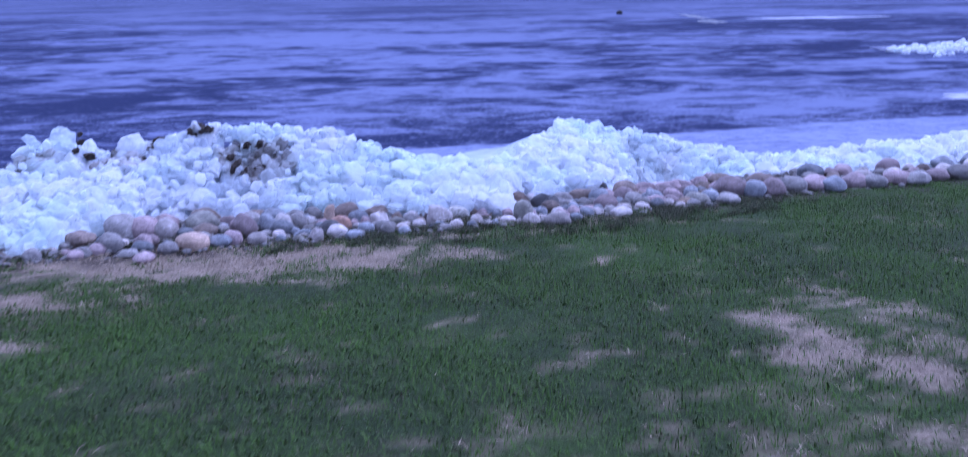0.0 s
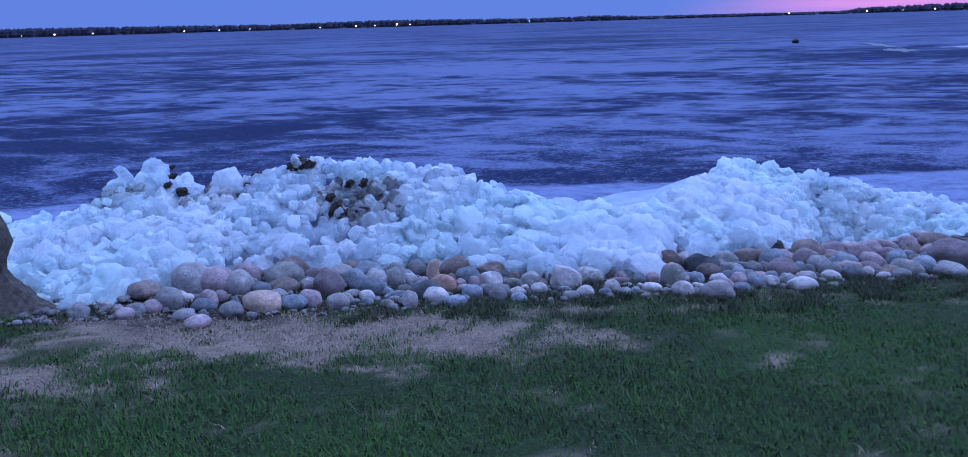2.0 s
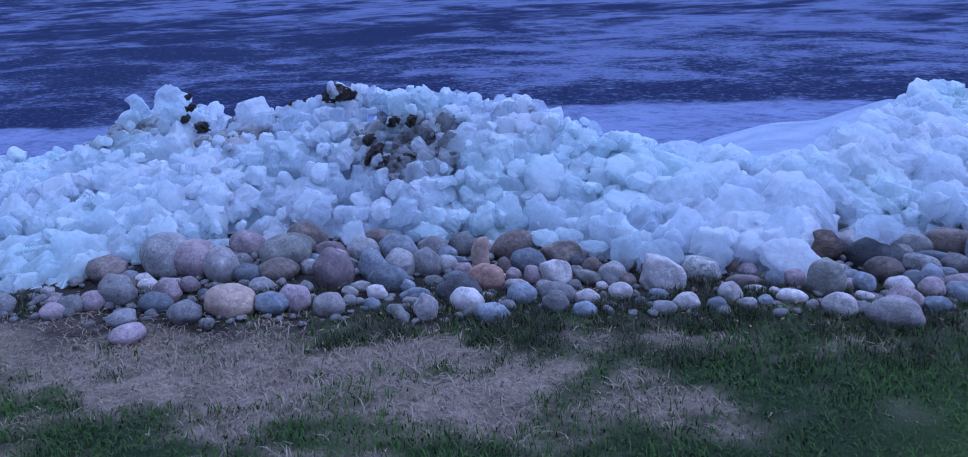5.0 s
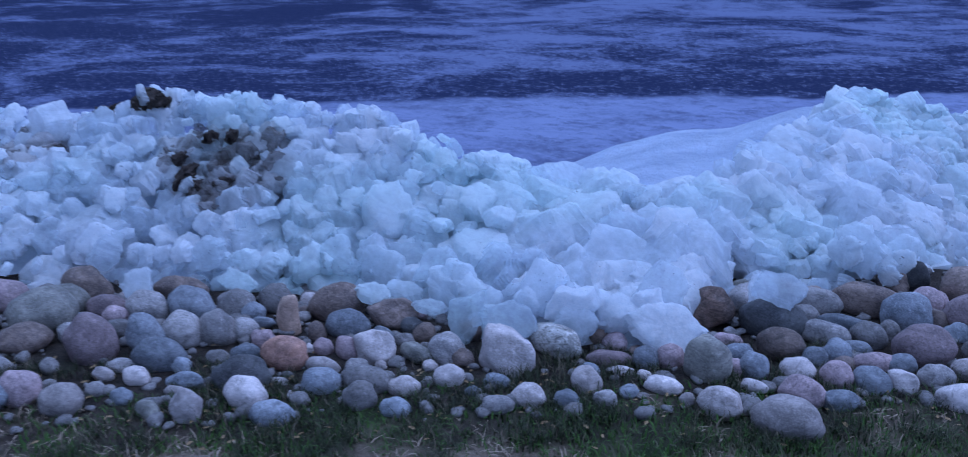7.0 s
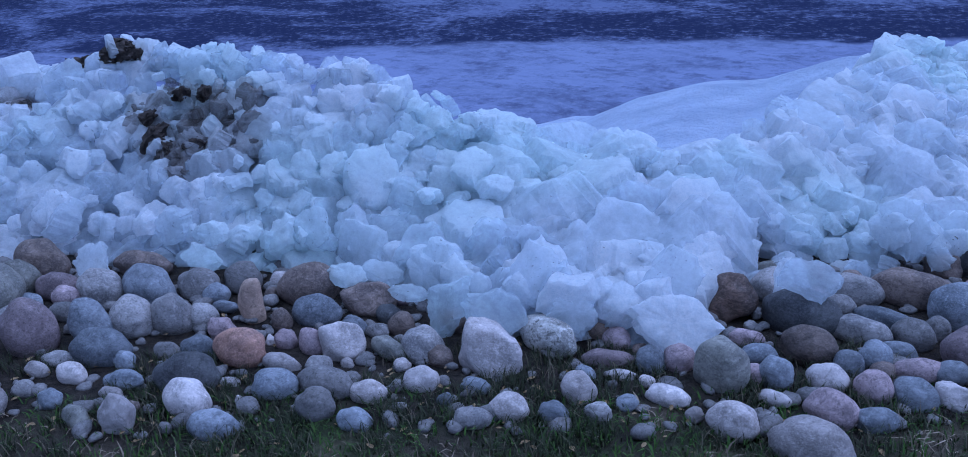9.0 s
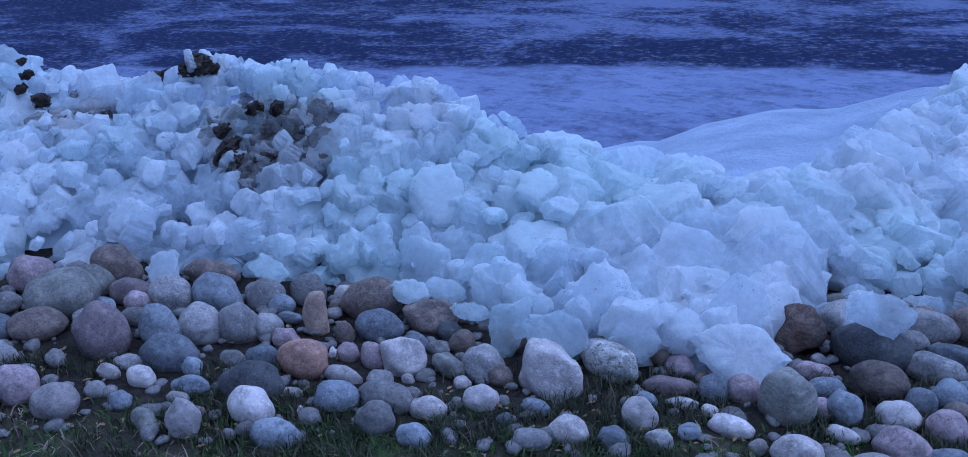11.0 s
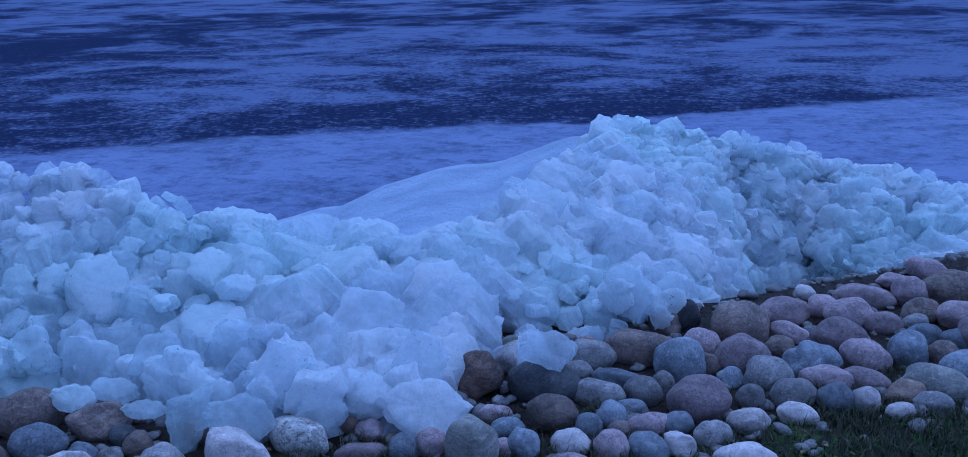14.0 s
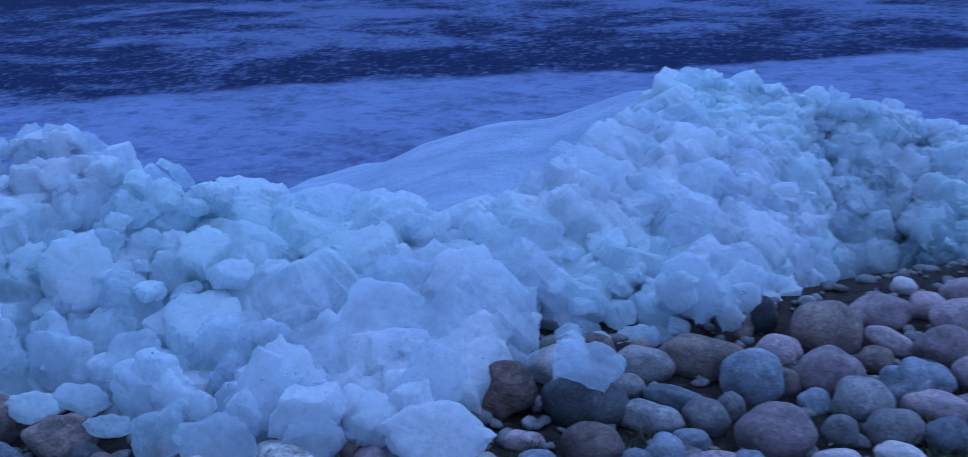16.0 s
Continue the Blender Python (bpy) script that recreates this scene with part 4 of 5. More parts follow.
stone(-1.25, 7.89, -0.45, 0.05, 0.04, 0.05, "pale", "block")
stone(-1.08, 7.90, -0.43, 0.10, 0.09, 0.11, "pink", "egg", -30)
stone(-0.97, 7.93, -0.42, 0.18, 0.15, 0.17, "white", "block")
stone(-1.11, 7.75, -0.43, 0.15, 0.07, 0.07, "white", "egg")
stone(-1.03, 7.60, -0.41, 0.16, 0.11, 0.11, "blue", "egg")
stone(-0.87, 7.67, -0.41, 0.21, 0.11, 0.11, "grey", "egg")
stone(-0.83, 7.54, -0.40, 0.13, 0.11, 0.11, "grey", "egg")
stone(-0.72, 7.68, -0.42, 0.13, 0.08, 0.08, "pale", "egg")
stone(-0.68, 7.52, -0.41, 0.12, 0.08, 0.08, "blue", "egg")
stone(-1.45, 7.73, -0.43, 0.15, 0.10, 0.10, "blue", "egg")
stone(-1.55, 7.68, -0.43, 0.13, 0.07, 0.07, "grey", "egg")
stone(-1.34, 7.54, -0.40, 0.23, 0.15, 0.15, "dark", "egg")
stone(-1.24, 7.42, -0.39, 0.20, 0.13, 0.13, "white", "egg", -18)
stone(-1.08, 7.34, -0.40, 0.17, 0.10, 0.10, "blue", "egg")
stone(-1.38, 7.26, -0.38, 0.12, 0.10, 0.14, "white", "block")
stone(-1.75, 7.43, -0.41, 0.13, 0.08, 0.08, "pale", "egg")
stone(-1.89, 7.50, -0.42, 0.14, 0.06, 0.06, "grey", "egg")
stone(-1.65, 7.57, -0.42, 0.11, 0.07, 0.07, "blue", "egg")
stone(-1.55, 7.46, -0.41, 0.18, 0.07, 0.07, "blue", "egg", -14)
stone(-1.53, 7.38, -0.41, 0.10, 0.05, 0.05, "pale", "egg")
stone(-1.53, 7.23, -0.40, 0.13, 0.07, 0.07, "olive", "egg")
stone(-1.91, 7.42, -0.42, 0.10, 0.06, 0.06, "pale", "egg")
stone(-1.21, 7.59, -0.43, 0.08, 0.04, 0.04, "white", "egg")
stone(-1.10, 7.50, -0.42, 0.03, 0.03, 0.04, "white", "egg")
stone(-2.20, 8.27, -0.46, 0.33, 0.12, 0.12, "brown", "egg")
stone(-1.61, 8.63, -0.50, 0.12, 0.07, 0.07, "brown", "block")
stone(-1.01, 8.08, -0.45, 0.11, 0.08, 0.08, "blue", "egg")
stone(-0.91, 8.09, -0.46, 0.09, 0.06, 0.06, "grey", "egg")
stone(-0.84, 8.15, -0.45, 0.11, 0.10, 0.10, "brown", "egg")
stone(-0.80, 7.97, -0.44, 0.16, 0.08, 0.08, "olive", "egg")
stone(-0.68, 8.01, -0.43, 0.17, 0.14, 0.14, "grey", "egg")
stone(-0.60, 7.98, -0.44, 0.10, 0.08, 0.08, "brown", "egg")
stone(-0.59, 7.81, -0.43, 0.13, 0.10, 0.10, "white", "egg", -20)
stone(-0.43, 8.04, -0.41, 0.26, 0.21, 0.21, "white", "block", 24)
stone(-0.28, 8.23, -0.44, 0.26, 0.14, 0.14, "speck", "egg")
stone(-0.13, 8.37, -0.46, 0.10, 0.08, 0.12, "tan", "egg")
stone(-0.05, 8.32, -0.46, 0.12, 0.09, 0.09, "pink", "egg")
stone(-0.05, 8.18, -0.46, 0.18, 0.07, 0.07, "pink", "egg")
stone(0.10, 8.20, -0.45, 0.11, 0.10, 0.11, "blue", "egg")
stone(-0.41, 7.85, -0.44, 0.11, 0.06, 0.06, "blue", "egg")
stone(-0.25, 7.75, -0.42, 0.14, 0.10, 0.10, "pale", "egg")
stone(-0.34, 7.66, -0.42, 0.13, 0.07, 0.07, "grey", "egg")
stone(-0.08, 7.94, -0.43, 0.12, 0.11, 0.11, "pale", "egg")
stone(-0.11, 7.78, -0.43, 0.11, 0.08, 0.08, "blue", "egg")
stone(0.02, 7.83, -0.43, 0.09, 0.07, 0.08, "grey", "block")
stone(0.02, 8.10, -0.46, 0.12, 0.04, 0.04, "white", "egg")
stone(0.20, 8.00, -0.44, 0.15, 0.07, 0.07, "white", "egg")
stone(-0.67, 8.24, -0.46, 0.11, 0.09, 0.10, "brown", "egg")
stone(-0.61, 8.36, -0.47, 0.11, 0.08, 0.08, "brown", "egg")
stone(-0.93, 8.22, -0.46, 0.12, 0.08, 0.08, "dark", "egg")
stone(-0.90, 7.85, -0.45, 0.06, 0.04, 0.04, "pale", "egg")
stone(0.29, 8.72, -0.46, 0.20, 0.17, 0.20, "rust", "block", 35)
stone(0.34, 8.17, -0.41, 0.18, 0.15, 0.22, "olive", "egg")
stone(0.19, 8.24, -0.45, 0.12, 0.10, 0.11, "pink", "egg")
stone(0.38, 8.50, -0.48, 0.13, 0.07, 0.07, "pink", "egg")
stone(0.56, 8.70, -0.46, 0.29, 0.18, 0.18, "dark", "egg")
stone(0.44, 8.39, -0.47, 0.14, 0.08, 0.08, "blue", "egg")
stone(0.51, 8.24, -0.44, 0.12, 0.10, 0.12, "blue", "egg")
stone(0.44, 8.23, -0.45, 0.07, 0.06, 0.08, "pink", "egg")
stone(0.60, 8.46, -0.45, 0.20, 0.14, 0.14, "brown", "egg")
stone(0.52, 8.11, -0.45, 0.11, 0.05, 0.05, "white", "egg")
stone(0.42, 7.91, -0.42, 0.16, 0.12, 0.12, "pale", "egg")
stone(0.30, 7.93, -0.44, 0.06, 0.05, 0.05, "pale", "egg")
stone(0.65, 7.85, -0.41, 0.26, 0.16, 0.16, "pale", "egg")
stone(0.69, 8.08, -0.43, 0.17, 0.12, 0.12, "pink", "egg")
stone(0.67, 8.28, -0.45, 0.14, 0.10, 0.10, "white", "egg", 20)
stone(0.73, 8.40, -0.46, 0.11, 0.10, 0.11, "blue", "egg", 25)
stone(0.81, 8.47, -0.46, 0.12, 0.10, 0.12, "blue", "egg", 25)
stone(0.76, 8.66, -0.47, 0.21, 0.11, 0.11, "grey", "egg")
stone(0.73, 9.00, -0.49, 0.22, 0.14, 0.14, "grey", "egg")
stone(0.68, 8.86, -0.49, 0.13, 0.09, 0.09, "grey", "egg")
stone(0.94, 9.07, -0.49, 0.32, 0.17, 0.17, "brown", "egg")
stone(0.94, 8.69, -0.47, 0.15, 0.12, 0.12, "grey", "egg")
stone(0.86, 8.80, -0.49, 0.28, 0.09, 0.09, "blue", "egg")
stone(0.89, 8.57, -0.48, 0.13, 0.08, 0.08, "blue", "egg")
stone(0.95, 8.44, -0.46, 0.18, 0.08, 0.08, "pink", "egg")
stone(0.93, 8.27, -0.45, 0.15, 0.11, 0.11, "blue", "egg")
stone(1.04, 8.30, -0.45, 0.12, 0.10, 0.11, "white", "block")
stone(0.81, 8.25, -0.44, 0.12, 0.10, 0.12, "pink", "egg")
stone(0.82, 8.08, -0.44, 0.14, 0.08, 0.08, "blue", "egg")
stone(1.10, 8.94, -0.47, 0.22, 0.19, 0.20, "blue", "egg")
stone(1.07, 9.39, -0.52, 0.16, 0.13, 0.14, "brown", "block")
stone(1.17, 9.45, -0.51, 0.15, 0.13, 0.17, "dark", "egg")
stone(1.20, 9.16, -0.50, 0.14, 0.12, 0.14, "pink", "egg")
stone(1.02, 8.77, -0.48, 0.09, 0.08, 0.10, "grey", "egg")
stone(1.14, 8.60, -0.45, 0.23, 0.18, 0.18, "pink", "egg")
stone(1.05, 8.45, -0.46, 0.12, 0.09, 0.09, "blue", "egg")
stone(0.84, 8.41, -0.47, 0.09, 0.07, 0.07, "brown", "egg")
stone(1.14, 8.38, -0.46, 0.09, 0.08, 0.10, "grey", "egg")
stone(0.56, 9.13, -0.51, 0.16, 0.11, 0.11, "brown", "egg")
stone(0.41, 9.13, -0.51, 0.14, 0.09, 0.09, "olive", "egg")
stone(1.40, 9.34, -0.49, 0.28, 0.21, 0.21, "brown", "egg", 12)
stone(1.23, 9.22, -0.51, 0.15, 0.10, 0.10, "pink", "egg")
stone(1.62, 9.55, -0.52, 0.29, 0.15, 0.15, "pink", "egg")
stone(1.83, 9.65, -0.53, 0.15, 0.12, 0.12, "pink", "egg")
stone(1.80, 9.89, -0.56, 0.11, 0.08, 0.08, "white", "egg")
stone(1.36, 8.98, -0.47, 0.23, 0.19, 0.19, "pink", "egg", 15)
stone(1.21, 8.95, -0.49, 0.11, 0.09, 0.11, "brown", "egg")
stone(1.63, 9.33, -0.52, 0.21, 0.09, 0.09, "pink", "egg", 20)
stone(1.54, 9.18, -0.51, 0.14, 0.10, 0.10, "brown", "egg")
stone(1.63, 9.00, -0.48, 0.25, 0.16, 0.16, "blue", "block")
stone(1.43, 8.83, -0.47, 0.20, 0.16, 0.16, "grey", "egg")
stone(1.29, 8.85, -0.49, 0.11, 0.09, 0.09, "blue", "egg")
stone(1.34, 8.67, -0.47, 0.11, 0.10, 0.11, "grey", "egg")
stone(1.50, 8.70, -0.47, 0.19, 0.13, 0.13, "grey", "egg")
stone(1.66, 8.85, -0.48, 0.22, 0.11, 0.11, "pink", "egg")
stone(1.65, 8.69, -0.47, 0.15, 0.11, 0.11, "blue", "egg")
stone(1.49, 8.56, -0.47, 0.15, 0.09, 0.09, "pale", "egg", 15)
stone(1.81, 8.85, -0.48, 0.20, 0.10, 0.10, "pink", "egg", 15)
stone(1.76, 8.68, -0.47, 0.12, 0.10, 0.10, "white", "egg")
stone(1.30, 8.49, -0.46, 0.16, 0.09, 0.09, "pale", "egg")
stone(1.25, 8.21, -0.44, 0.21, 0.11, 0.11, "white", "egg")
stone(1.17, 8.39, -0.46, 0.13, 0.09, 0.09, "grey", "egg")
stone(1.81, 9.24, -0.49, 0.25, 0.17, 0.17, "pink", "egg")
stone(1.86, 9.05, -0.48, 0.23, 0.14, 0.14, "pink", "egg", 25)
stone(1.93, 8.76, -0.48, 0.16, 0.11, 0.11, "tan", "egg")
stone(1.86, 8.61, -0.47, 0.12, 0.07, 0.07, "pale", "egg")
stone(2.05, 8.81, -0.47, 0.27, 0.15, 0.15, "olive", "egg")
stone(2.00, 8.68, -0.47, 0.14, 0.09, 0.09, "grey", "egg")
stone(1.92, 9.51, -0.51, 0.26, 0.17, 0.17, "pink", "egg", 20)
stone(2.06, 9.80, -0.54, 0.30, 0.13, 0.13, "pink", "egg")
stone(2.05, 9.46, -0.52, 0.18, 0.12, 0.12, "pink", "egg")
stone(2.05, 9.12, -0.48, 0.17, 0.15, 0.17, "blue", "egg")
stone(2.18, 9.32, -0.51, 0.17, 0.12, 0.12, "blue", "egg")
stone(2.26, 9.61, -0.52, 0.20, 0.13, 0.13, "brown", "egg")
stone(2.21, 9.51, -0.53, 0.14, 0.08, 0.08, "grey", "egg")
stone(2.29, 9.86, -0.53, 0.18, 0.15, 0.16, "pink", "egg", -30)
stone(2.29, 10.10, -0.57, 0.18, 0.08, 0.08, "pink", "egg")
stone(2.49, 9.89, -0.53, 0.32, 0.19, 0.19, "brown", "egg")
stone(2.18, 9.11, -0.49, 0.14, 0.12, 0.12, "brown", "egg")
stone(2.32, 9.25, -0.50, 0.21, 0.12, 0.12, "blue", "egg")
stone(2.44, 9.57, -0.52, 0.25, 0.14, 0.14, "pink", "egg")
stone(2.21, 8.95, -0.47, 0.22, 0.15, 0.15, "blue", "egg")
stone(2.51, 10.23, -0.57, 0.27, 0.13, 0.13, "pink", "egg", 20)
stone(1.02, 8.78, -0.49, 0.09, 0.08, 0.09, "grey", "egg")
stone(-2.57, 7.91, -0.42, 0.22, 0.18, 0.16, "olive", "egg")
stone(-3.13, 7.47, -0.36, 0.34, 0.30, 0.25, "grey", "egg")
stone(-3.42, 7.27, -0.39, 0.27, 0.22, 0.12, "brown", "egg")
stone(-2.94, 7.48, -0.37, 0.30, 0.25, 0.21, "pink", "egg")
stone(-2.74, 7.44, -0.37, 0.22, 0.18, 0.20, "white", "egg")
stone(-2.91, 7.88, -0.42, 0.25, 0.20, 0.16, "pink", "egg")
stone(-2.53, 7.75, -0.39, 0.32, 0.28, 0.20, "olive", "egg")
stone(-2.44, 7.54, -0.40, 0.23, 0.19, 0.12, "brown", "egg")
stone(-2.57, 7.45, -0.40, 0.17, 0.15, 0.10, "blue", "egg")
stone(-2.99, 6.94, -0.34, 0.21, 0.16, 0.17, "grey", "egg")
stone(-2.73, 6.92, -0.37, 0.18, 0.15, 0.10, "blue", "egg")
stone(-2.78, 7.06, -0.37, 0.16, 0.14, 0.13, "pink", "egg")
stone(-2.77, 7.21, -0.39, 0.11, 0.09, 0.09, "pink", "egg")
stone(-2.35, 7.04, -0.36, 0.30, 0.24, 0.15, "tan", "egg")
stone(-2.49, 6.86, -0.36, 0.17, 0.16, 0.11, "grey", "egg")
stone(-2.15, 7.09, -0.37, 0.19, 0.15, 0.11, "blue", "egg")
stone(-2.38, 7.32, -0.40, 0.15, 0.12, 0.09, "grey", "egg")
stone(-2.07, 7.17, -0.37, 0.17, 0.14, 0.14, "pink", "egg")
stone(-2.57, 6.57, -0.35, 0.17, 0.16, 0.08, "pink", "egg")
stone(-3.08, 6.85, -0.37, 0.16, 0.13, 0.10, "pink", "egg")
stone(-2.75, 6.72, -0.36, 0.16, 0.13, 0.07, "grey", "egg")
stone(-3.15, 6.78, -0.37, 0.16, 0.13, 0.09, "grey", "egg")
stone(-3.16, 6.67, -0.36, 0.13, 0.12, 0.08, "pink", "egg")
stone(2.48, 9.24, -0.45, 0.36, 0.30, 0.24, "pink", "egg")
stone(2.69, 9.19, -0.46, 0.27, 0.25, 0.20, "blue", "egg")
stone(2.90, 9.26, -0.46, 0.28, 0.22, 0.20, "pink", "egg")
stone(3.16, 9.42, -0.47, 0.30, 0.24, 0.19, "grey", "egg")
stone(3.43, 9.58, -0.48, 0.30, 0.27, 0.18, "pink", "egg")
stone(3.61, 9.50, -0.48, 0.27, 0.25, 0.17, "blue", "egg")
stone(3.91, 9.75, -0.50, 0.31, 0.26, 0.18, "pink", "egg")
stone(4.10, 9.70, -0.50, 0.28, 0.22, 0.16, "grey", "egg")
stone(4.44, 9.96, -0.51, 0.30, 0.23, 0.17, "pink", "egg")
stone(4.64, 9.91, -0.51, 0.29, 0.25, 0.15, "grey", "egg")
stone(4.95, 10.15, -0.53, 0.28, 0.22, 0.16, "pink", "egg")
stone(2.36, 8.80, -0.46, 0.24, 0.19, 0.12, "grey", "egg")


# more of the bank: stones that fill the rest of the strip
fill = random.Random(77)
pebble_v, pebble_f, pebble_off = [], [], 0
bm = bmesh.new()
bmesh.ops.create_icosphere(bm, subdivisions=2, radius=0.5)
unit_v = np.array([v.co[:] for v in bm.verts])
unit_f = np.array([[v.index for v in f.verts] for f in bm.faces])
bm.free()
tries = extra = 0
while tries < 16000 and extra < 100:
    tries += 1
    x = fill.uniform(-3.5, 6.5)
    e = edge_y(x)
    y = e + fill.uniform(0.0, 1.9 if x < 1.3 else 2.3)
    if y > line(x, TOE) - 0.08 or (1.3 < x < 3.4 and y > 9.75):
        continue
    big = fill.choice((0.06, 0.07, 0.08, 0.10, 0.12, 0.15, 0.18) if not 1.9 < x < 6 else (0.12, 0.16, 0.2, 0.25, 0.28)) * fill.uniform(0.9, 1.1)
    if any(math.hypot(x - a, y - b) < (r + big / 2) * 0.93 for a, b, r in placed):
        continue
    extra += 1
    stone(x, y, ground_z(x, y) + big * 0.22, big, big * fill.uniform(0.75, 0.95), big * fill.uniform(0.6, 0.8), fill.choice(("pink", "pink", "grey", "grey", "blue", "blue", "pale", "brown")), "egg")
for _ in range(2600):
    x = fill.uniform(-4.5, 4.5)
    y = edge_y(x) + fill.uniform(-0.12, 1.8)
    s = fill.uniform(0.012, 0.05) * (1.0 if fill.random() < 0.7 else 1.6)
    c = unit_v * (1 + 0.18 * np.sin(unit_v[:, [1]] * 7 + _)) * np.array((s * fill.uniform(0.8, 1.4), s, s * fill.uniform(0.5, 0.8)))
    a = fill.uniform(0, 6.28)
    c = c @ np.array(((math.cos(a), math.sin(a), 0), (-math.sin(a), math.cos(a), 0), (0, 0, 1)))
    pebble_v.append(c + np.array((x, y, ground_z(x, y) + s * 0.2)))
    pebble_f.append(unit_f + pebble_off)
    pebble_off += len(unit_v)
pebbles = mesh_object("pebbles", np.concatenate(pebble_v), np.concatenate(pebble_f), STONE["grey"])
tagged(pebbles, "loose grey pebbles between the boulders", "pebbles", kind="stuff")

# dark clods and stones carried up in the ice
def clod_mesh(seed):
    bm = bmesh.new()
    bmesh.ops.create_icosphere(bm, subdivisions=4, radius=0.5)
    for v in bm.verts:
        v.co += 0.34 * noise.noise_vector(v.co * 2.4 + Vector((seed, 0, 0))) + 0.24 * noise.noise_vector(v.co * 6.5 + Vector((0, seed, 0))) + 0.10 * noise.noise_vector(v.co * 15 + Vector((0, 0, seed)))
    me = bpy.data.meshes.new("earth_clod")
    bm.to_mesh(me)
    bm.free()
    me.materials.append(SOIL)
    return me


CLODS = [clod_mesh(120 + k) for k in range(4)]
for x, y, z, s in ((-3.02, 9.22, 0.29, 0.14), (-2.93, 9.2, 0.27, 0.11), (-3.10, 9.2, 0.24, 0.10), (-3.50, 9.32, 0.13, 0.15), (-3.40, 9.34, 0.14, 0.12), (-3.60, 9.3, 0.07, 0.12), (-4.22, 9.0, 0.17, 0.07), (-4.20, 8.98, 0.25, 0.05), (-4.26, 8.97, 0.09, 0.07), (-4.14, 9.0, 0.03, 0.10),
                   (-2.55, 8.82, -0.06, 0.13), (-2.46, 8.80, -0.11, 0.11), (-2.33, 8.84, -0.08, 0.12), (-2.62, 8.88, 0.02, 0.08), (-2.35, 9.0, 0.13, 0.08), (-2.48, 8.98, 0.12, 0.09), (-4.5, 8.75, -0.19, 0.12), (-4.4, 8.7, -0.22, 0.09),
                   (-5.2, 8.85, -0.27, 0.16), (-3.95, 8.55, -0.2, 0.09)):
    ob = new("earth_clod", fill.choice(CLODS))
    ob.matrix_world = Matrix.LocRotScale((x, y + 0.03, z - 0.3 * s), turn(fill), (s * 1.05, s * 0.85, s * 0.7))
    ob.material_slots[0].link = "OBJECT"
    ob.material_slots[0].material = SOIL
    tagged(ob, "dark muddy clod of earth frozen into the ice heap", "clod", "clods in the ice heap")


# ---- the tree beside the bank ----
def tree(x, y):
    base = new("tree")
    base.location = (x, y, ground_z(x, y) - 0.05)
    bm = bmesh.new()
    tube(bm, [(0, 0, 0), (0, 0, 0.06), (0, 0, 0.13), (-0.01, 0, 0.2), (-0.02, 0, 0.3), (-0.02, 0, 0.4), (-0.02, 0, 0.5), (-0.03, 0, 0.6), (-0.05, 0, 0.72), (-0.06, 0.0, 0.9), (-0.10, 0.01, 1.2), (-0.2, 0.02, 1.8), (-0.3, 0.05, 3.0), (-0.3, 0.1, 4.4), (-0.2, 0.15, 6.0), (-0.15, 0.2, 8.0)], [0.54, 0.45, 0.36, 0.30, 0.265, 0.27, 0.30, 0.295, 0.26, 0.25, 0.235, 0.22, 0.18, 0.14, 0.09, 0.03], 28)
    for v in bm.verts:
        a = math.atan2(v.co.y, v.co.x)
        k = 1 + (0.22 * max(0.0, 1 - v.co.z / 0.45)) * math.sin(a * 5 + 0.6) + 0.05 * math.sin(a * 9 + v.co.z * 3) + 0.10 * fbm(math.cos(a) * 2.5, math.sin(a) * 2.5, v.co.z * 5.0)
        v.co.x, v.co.y = v.co.x * k, v.co.y * k
    part("trunk", bm, BARK, base, "rough grey-brown trunk with flared roots")
    r = random.Random(4)
    for k in range(9):
        z, a, n = 2.6 + 0.6 * k, k * 2.4, 2.6 - 0.2 * k
        bm = bmesh.new()
        pts, rad, p = [], [], Vector((-0.28, 0.06, z))
        for i in range(6):
            pts.append(p.copy())
            rad.append((0.085 - 0.006 * k) * (1 - i / 6.2))
            p += Vector((math.cos(a) * n / 5, math.sin(a) * n / 5, 0.16 + 0.06 * i)) + Vector((r.uniform(-0.1, 0.1), r.uniform(-0.1, 0.1), 0))
        tube(bm, pts, rad, 7)
        for i in range(2, 6):
            q = pts[i]
            for s in (-1, 1):
                w = Vector((math.cos(a + s * 0.9), math.sin(a + s * 0.9), 0.5)) * (0.9 - 0.1 * i)
                tube(bm, [q, q + w * 0.5, q + w + Vector((0, 0, 0.12))], [rad[i] * 0.5, rad[i] * 0.35, 0.004], 5)
        part("limb", bm, BARK, base)
    tagged(base, "old leafless tree with flared trunk on the lawn beside the ice", "tree")


tree(-4.36, 6.68)


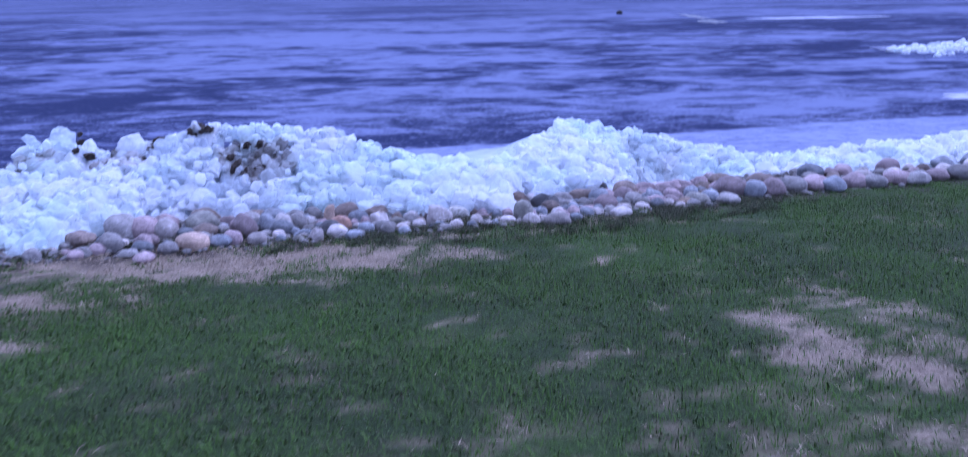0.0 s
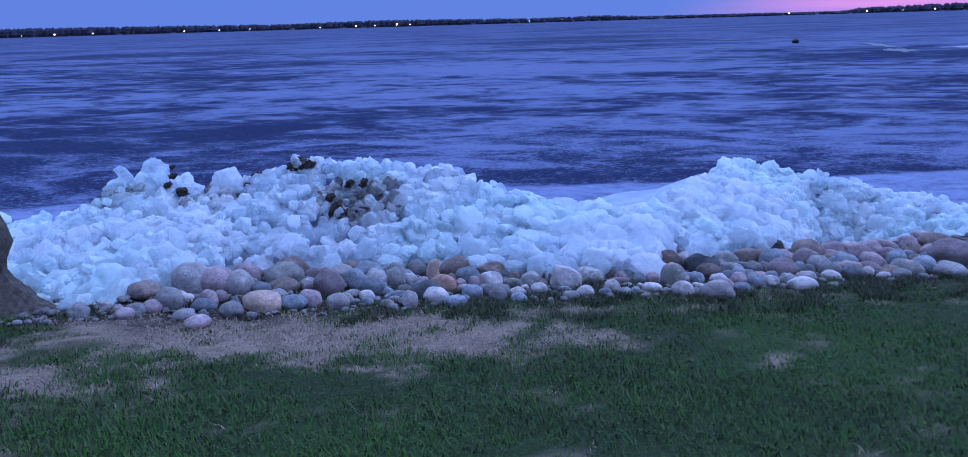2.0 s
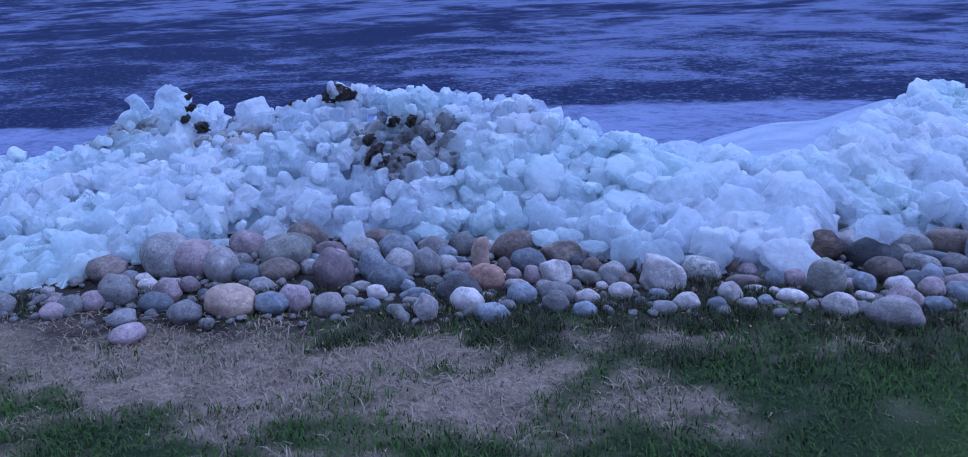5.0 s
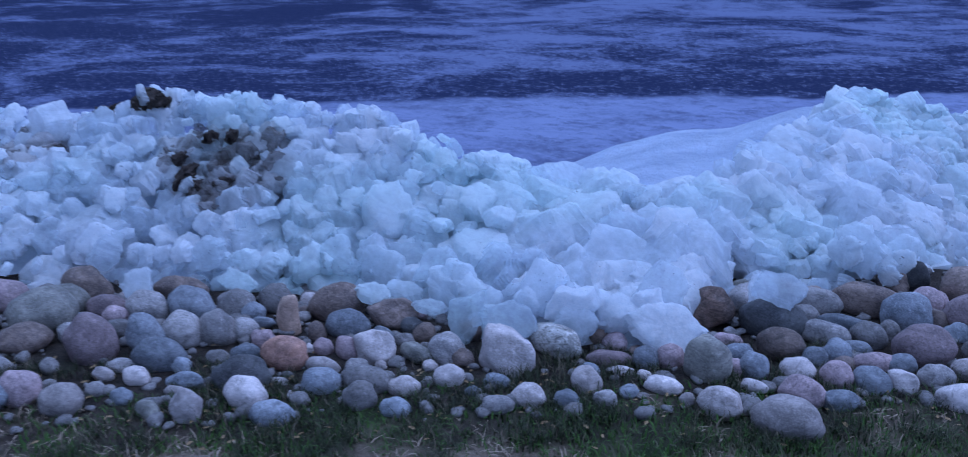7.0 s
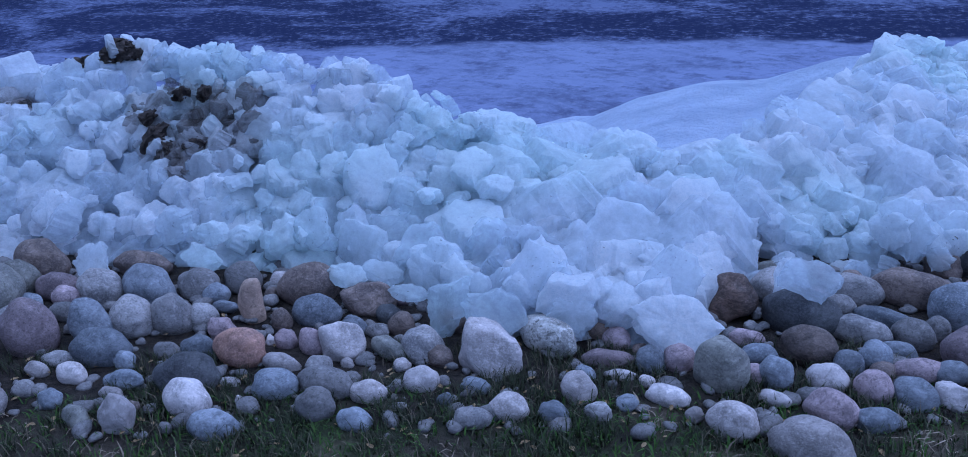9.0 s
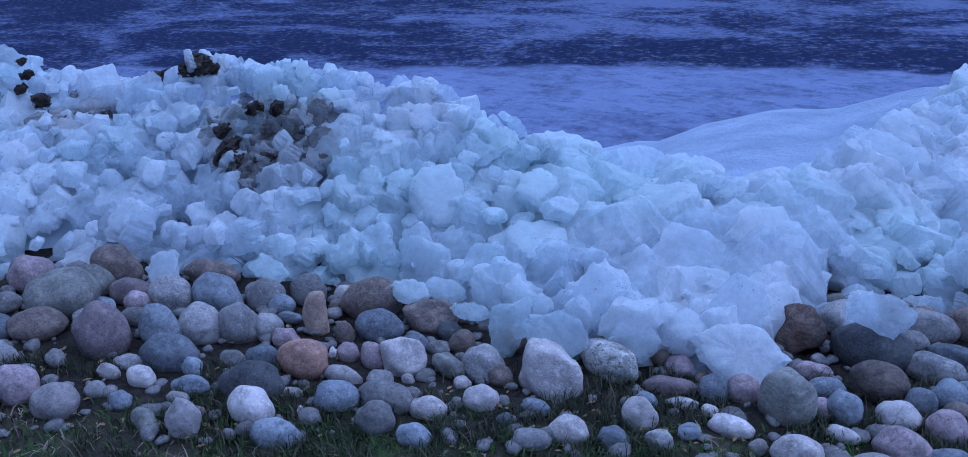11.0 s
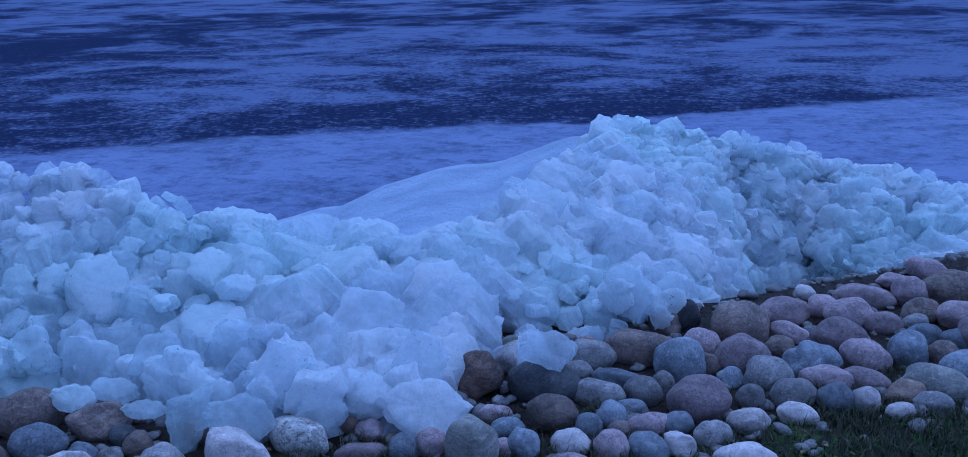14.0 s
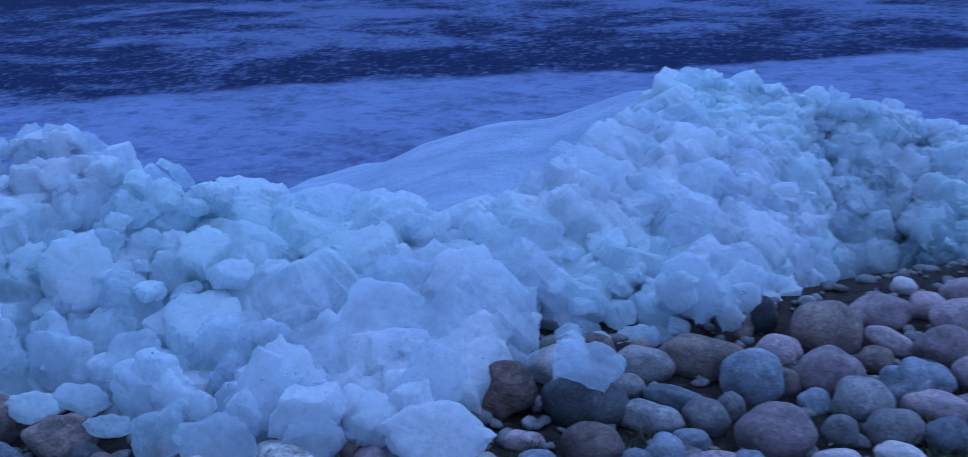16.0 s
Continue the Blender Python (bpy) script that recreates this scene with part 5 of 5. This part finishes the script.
# ---- grass ----
def blades(name, count, seed, straw, area, tall):
    r = random.Random(seed)
    v, f = [], []
    x0, x1, y0 = area
    while count:
        x = r.uniform(x0, x1)
        y = y0 + (edge_y(x) + 0.15 - y0) * r.random() ** 0.75
        d = max(0.0, straw_at(x, y) * 1.3 - 0.3)
        if (r.random() < d) != straw or bare_at(x, y) > r.random() + 0.25:
            count -= 0 if r.random() < 0.5 else 1
            continue
        count -= 1
        z, h, a = ground_z(x, y), tall * r.uniform(0.45, 1.2), r.uniform(0, 6.28)
        lay = r.uniform(0.5, 1.4) * (2.0 if straw else 1.0)
        w = r.uniform(0.0016, 0.0034)
        ca, sa = math.cos(a), math.sin(a)
        k = len(v)
        for i, (up, out, half) in enumerate(((-0.05, 0, 1.0), (0.55, 0.3, 0.8), (0.95 if lay < 1 else 0.6, 0.95, 0.12))):
            ox, oy = x + ca * out * lay * h, y + sa * out * lay * h
            v.append((ox - sa * w * half, oy + ca * w * half, z + up * h))
            v.append((ox + sa * w * half, oy - ca * w * half, z + up * h))
        v.pop()
        f += [(k, k + 1, k + 3, k + 2), (k + 2, k + 3, k + 4)]
    return mesh_object(name, v, f, STRAW if straw else GRASS)


lawn = blades("grass", 170000, 1, False, (-4.4, 5.2, 1.6), 0.036)
tagged(lawn, "short green lawn grass thinning toward the stones", "grass", kind="stuff")
straw = blades("dead_grass", 70000, 2, True, (-5.0, 6.0, 1.6), 0.032)
tagged(straw, "matted straw-coloured dead grass in patches", "grass", kind="stuff")


def tufts(count, seed):
    """Longer dark grass that stands between the front stones, the shade there included in its colour."""
    r = random.Random(seed)
    v, f = [], []
    for _ in range(count):
        x = r.uniform(-3.6, 3.2)
        y = edge_y(x) + r.uniform(-0.7, 0.45)
        if fbm(x * 2.5, y * 2.5, 11.0) < -0.06 or straw_at(x, y) * 1.6 > r.random() + 0.1 * (y > edge_y(x)):
            continue
        for _ in range(r.randint(9, 18)):
            bx, by = x + r.gauss(0, 0.024), y + r.gauss(0, 0.024)
            z, h, a, lay, w = ground_z(bx, by), r.uniform(0.02, 0.065), r.uniform(0, 6.28), r.uniform(0.3, 1.3), r.uniform(0.0011, 0.0021)
            ca, sa, k = math.cos(a), math.sin(a), len(v)
            for up, out, half in ((-0.05, 0, 1.0), (0.55, 0.25, 0.85), (0.9, 0.8, 0.1)):
                ox, oy = bx + ca * out * lay * h, by + sa * out * lay * h
                v.append((ox - sa * w * half, oy + ca * w * half, z + up * h))
                v.append((ox + sa * w * half, oy - ca * w * half, z + up * h))
            f += [(k, k + 1, k + 3, k + 2), (k + 2, k + 3, k + 5, k + 4)]
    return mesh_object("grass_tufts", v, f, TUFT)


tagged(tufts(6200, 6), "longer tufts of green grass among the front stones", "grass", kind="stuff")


def fallen_leaves(count, seed):
    """Curled brown leaves caught between the stones and in the grass."""
    r = random.Random(seed)
    v, f = [], []
    for _ in range(count):
        x = r.uniform(-3.4, 2.6)
        y = edge_y(x) + r.gauss(0.15, 0.3)
        s, a, up = r.uniform(0.006, 0.014), r.uniform(0, 6.28), r.uniform(0.2, 0.8)
        z, ca, sa, k = ground_z(x, y) + 0.012, math.cos(a), math.sin(a), len(v)
        for lx, ly, lz in ((-1.3, 0, 0.1), (-0.5, -0.6, up), (-0.5, 0.6, up), (0, 0, 0), (0.6, -0.5, up), (0.6, 0.5, up), (1.4, 0, 0.3)):
            v.append((x + s * (lx * ca - ly * sa), y + s * (lx * sa + ly * ca), z + s * lz * 0.6))
        f += [(k, k + 1, k + 3), (k, k + 3, k + 2), (k + 1, k + 4, k + 3), (k + 2, k + 3, k + 5), (k + 3, k + 4, k + 6), (k + 3, k + 6, k + 5)]
    return mesh_object("fallen_leaves", v, f, LEAF)


tagged(fallen_leaves(420, 12), "scattered dry brown leaves between stones and grass", "leaves", kind="stuff")
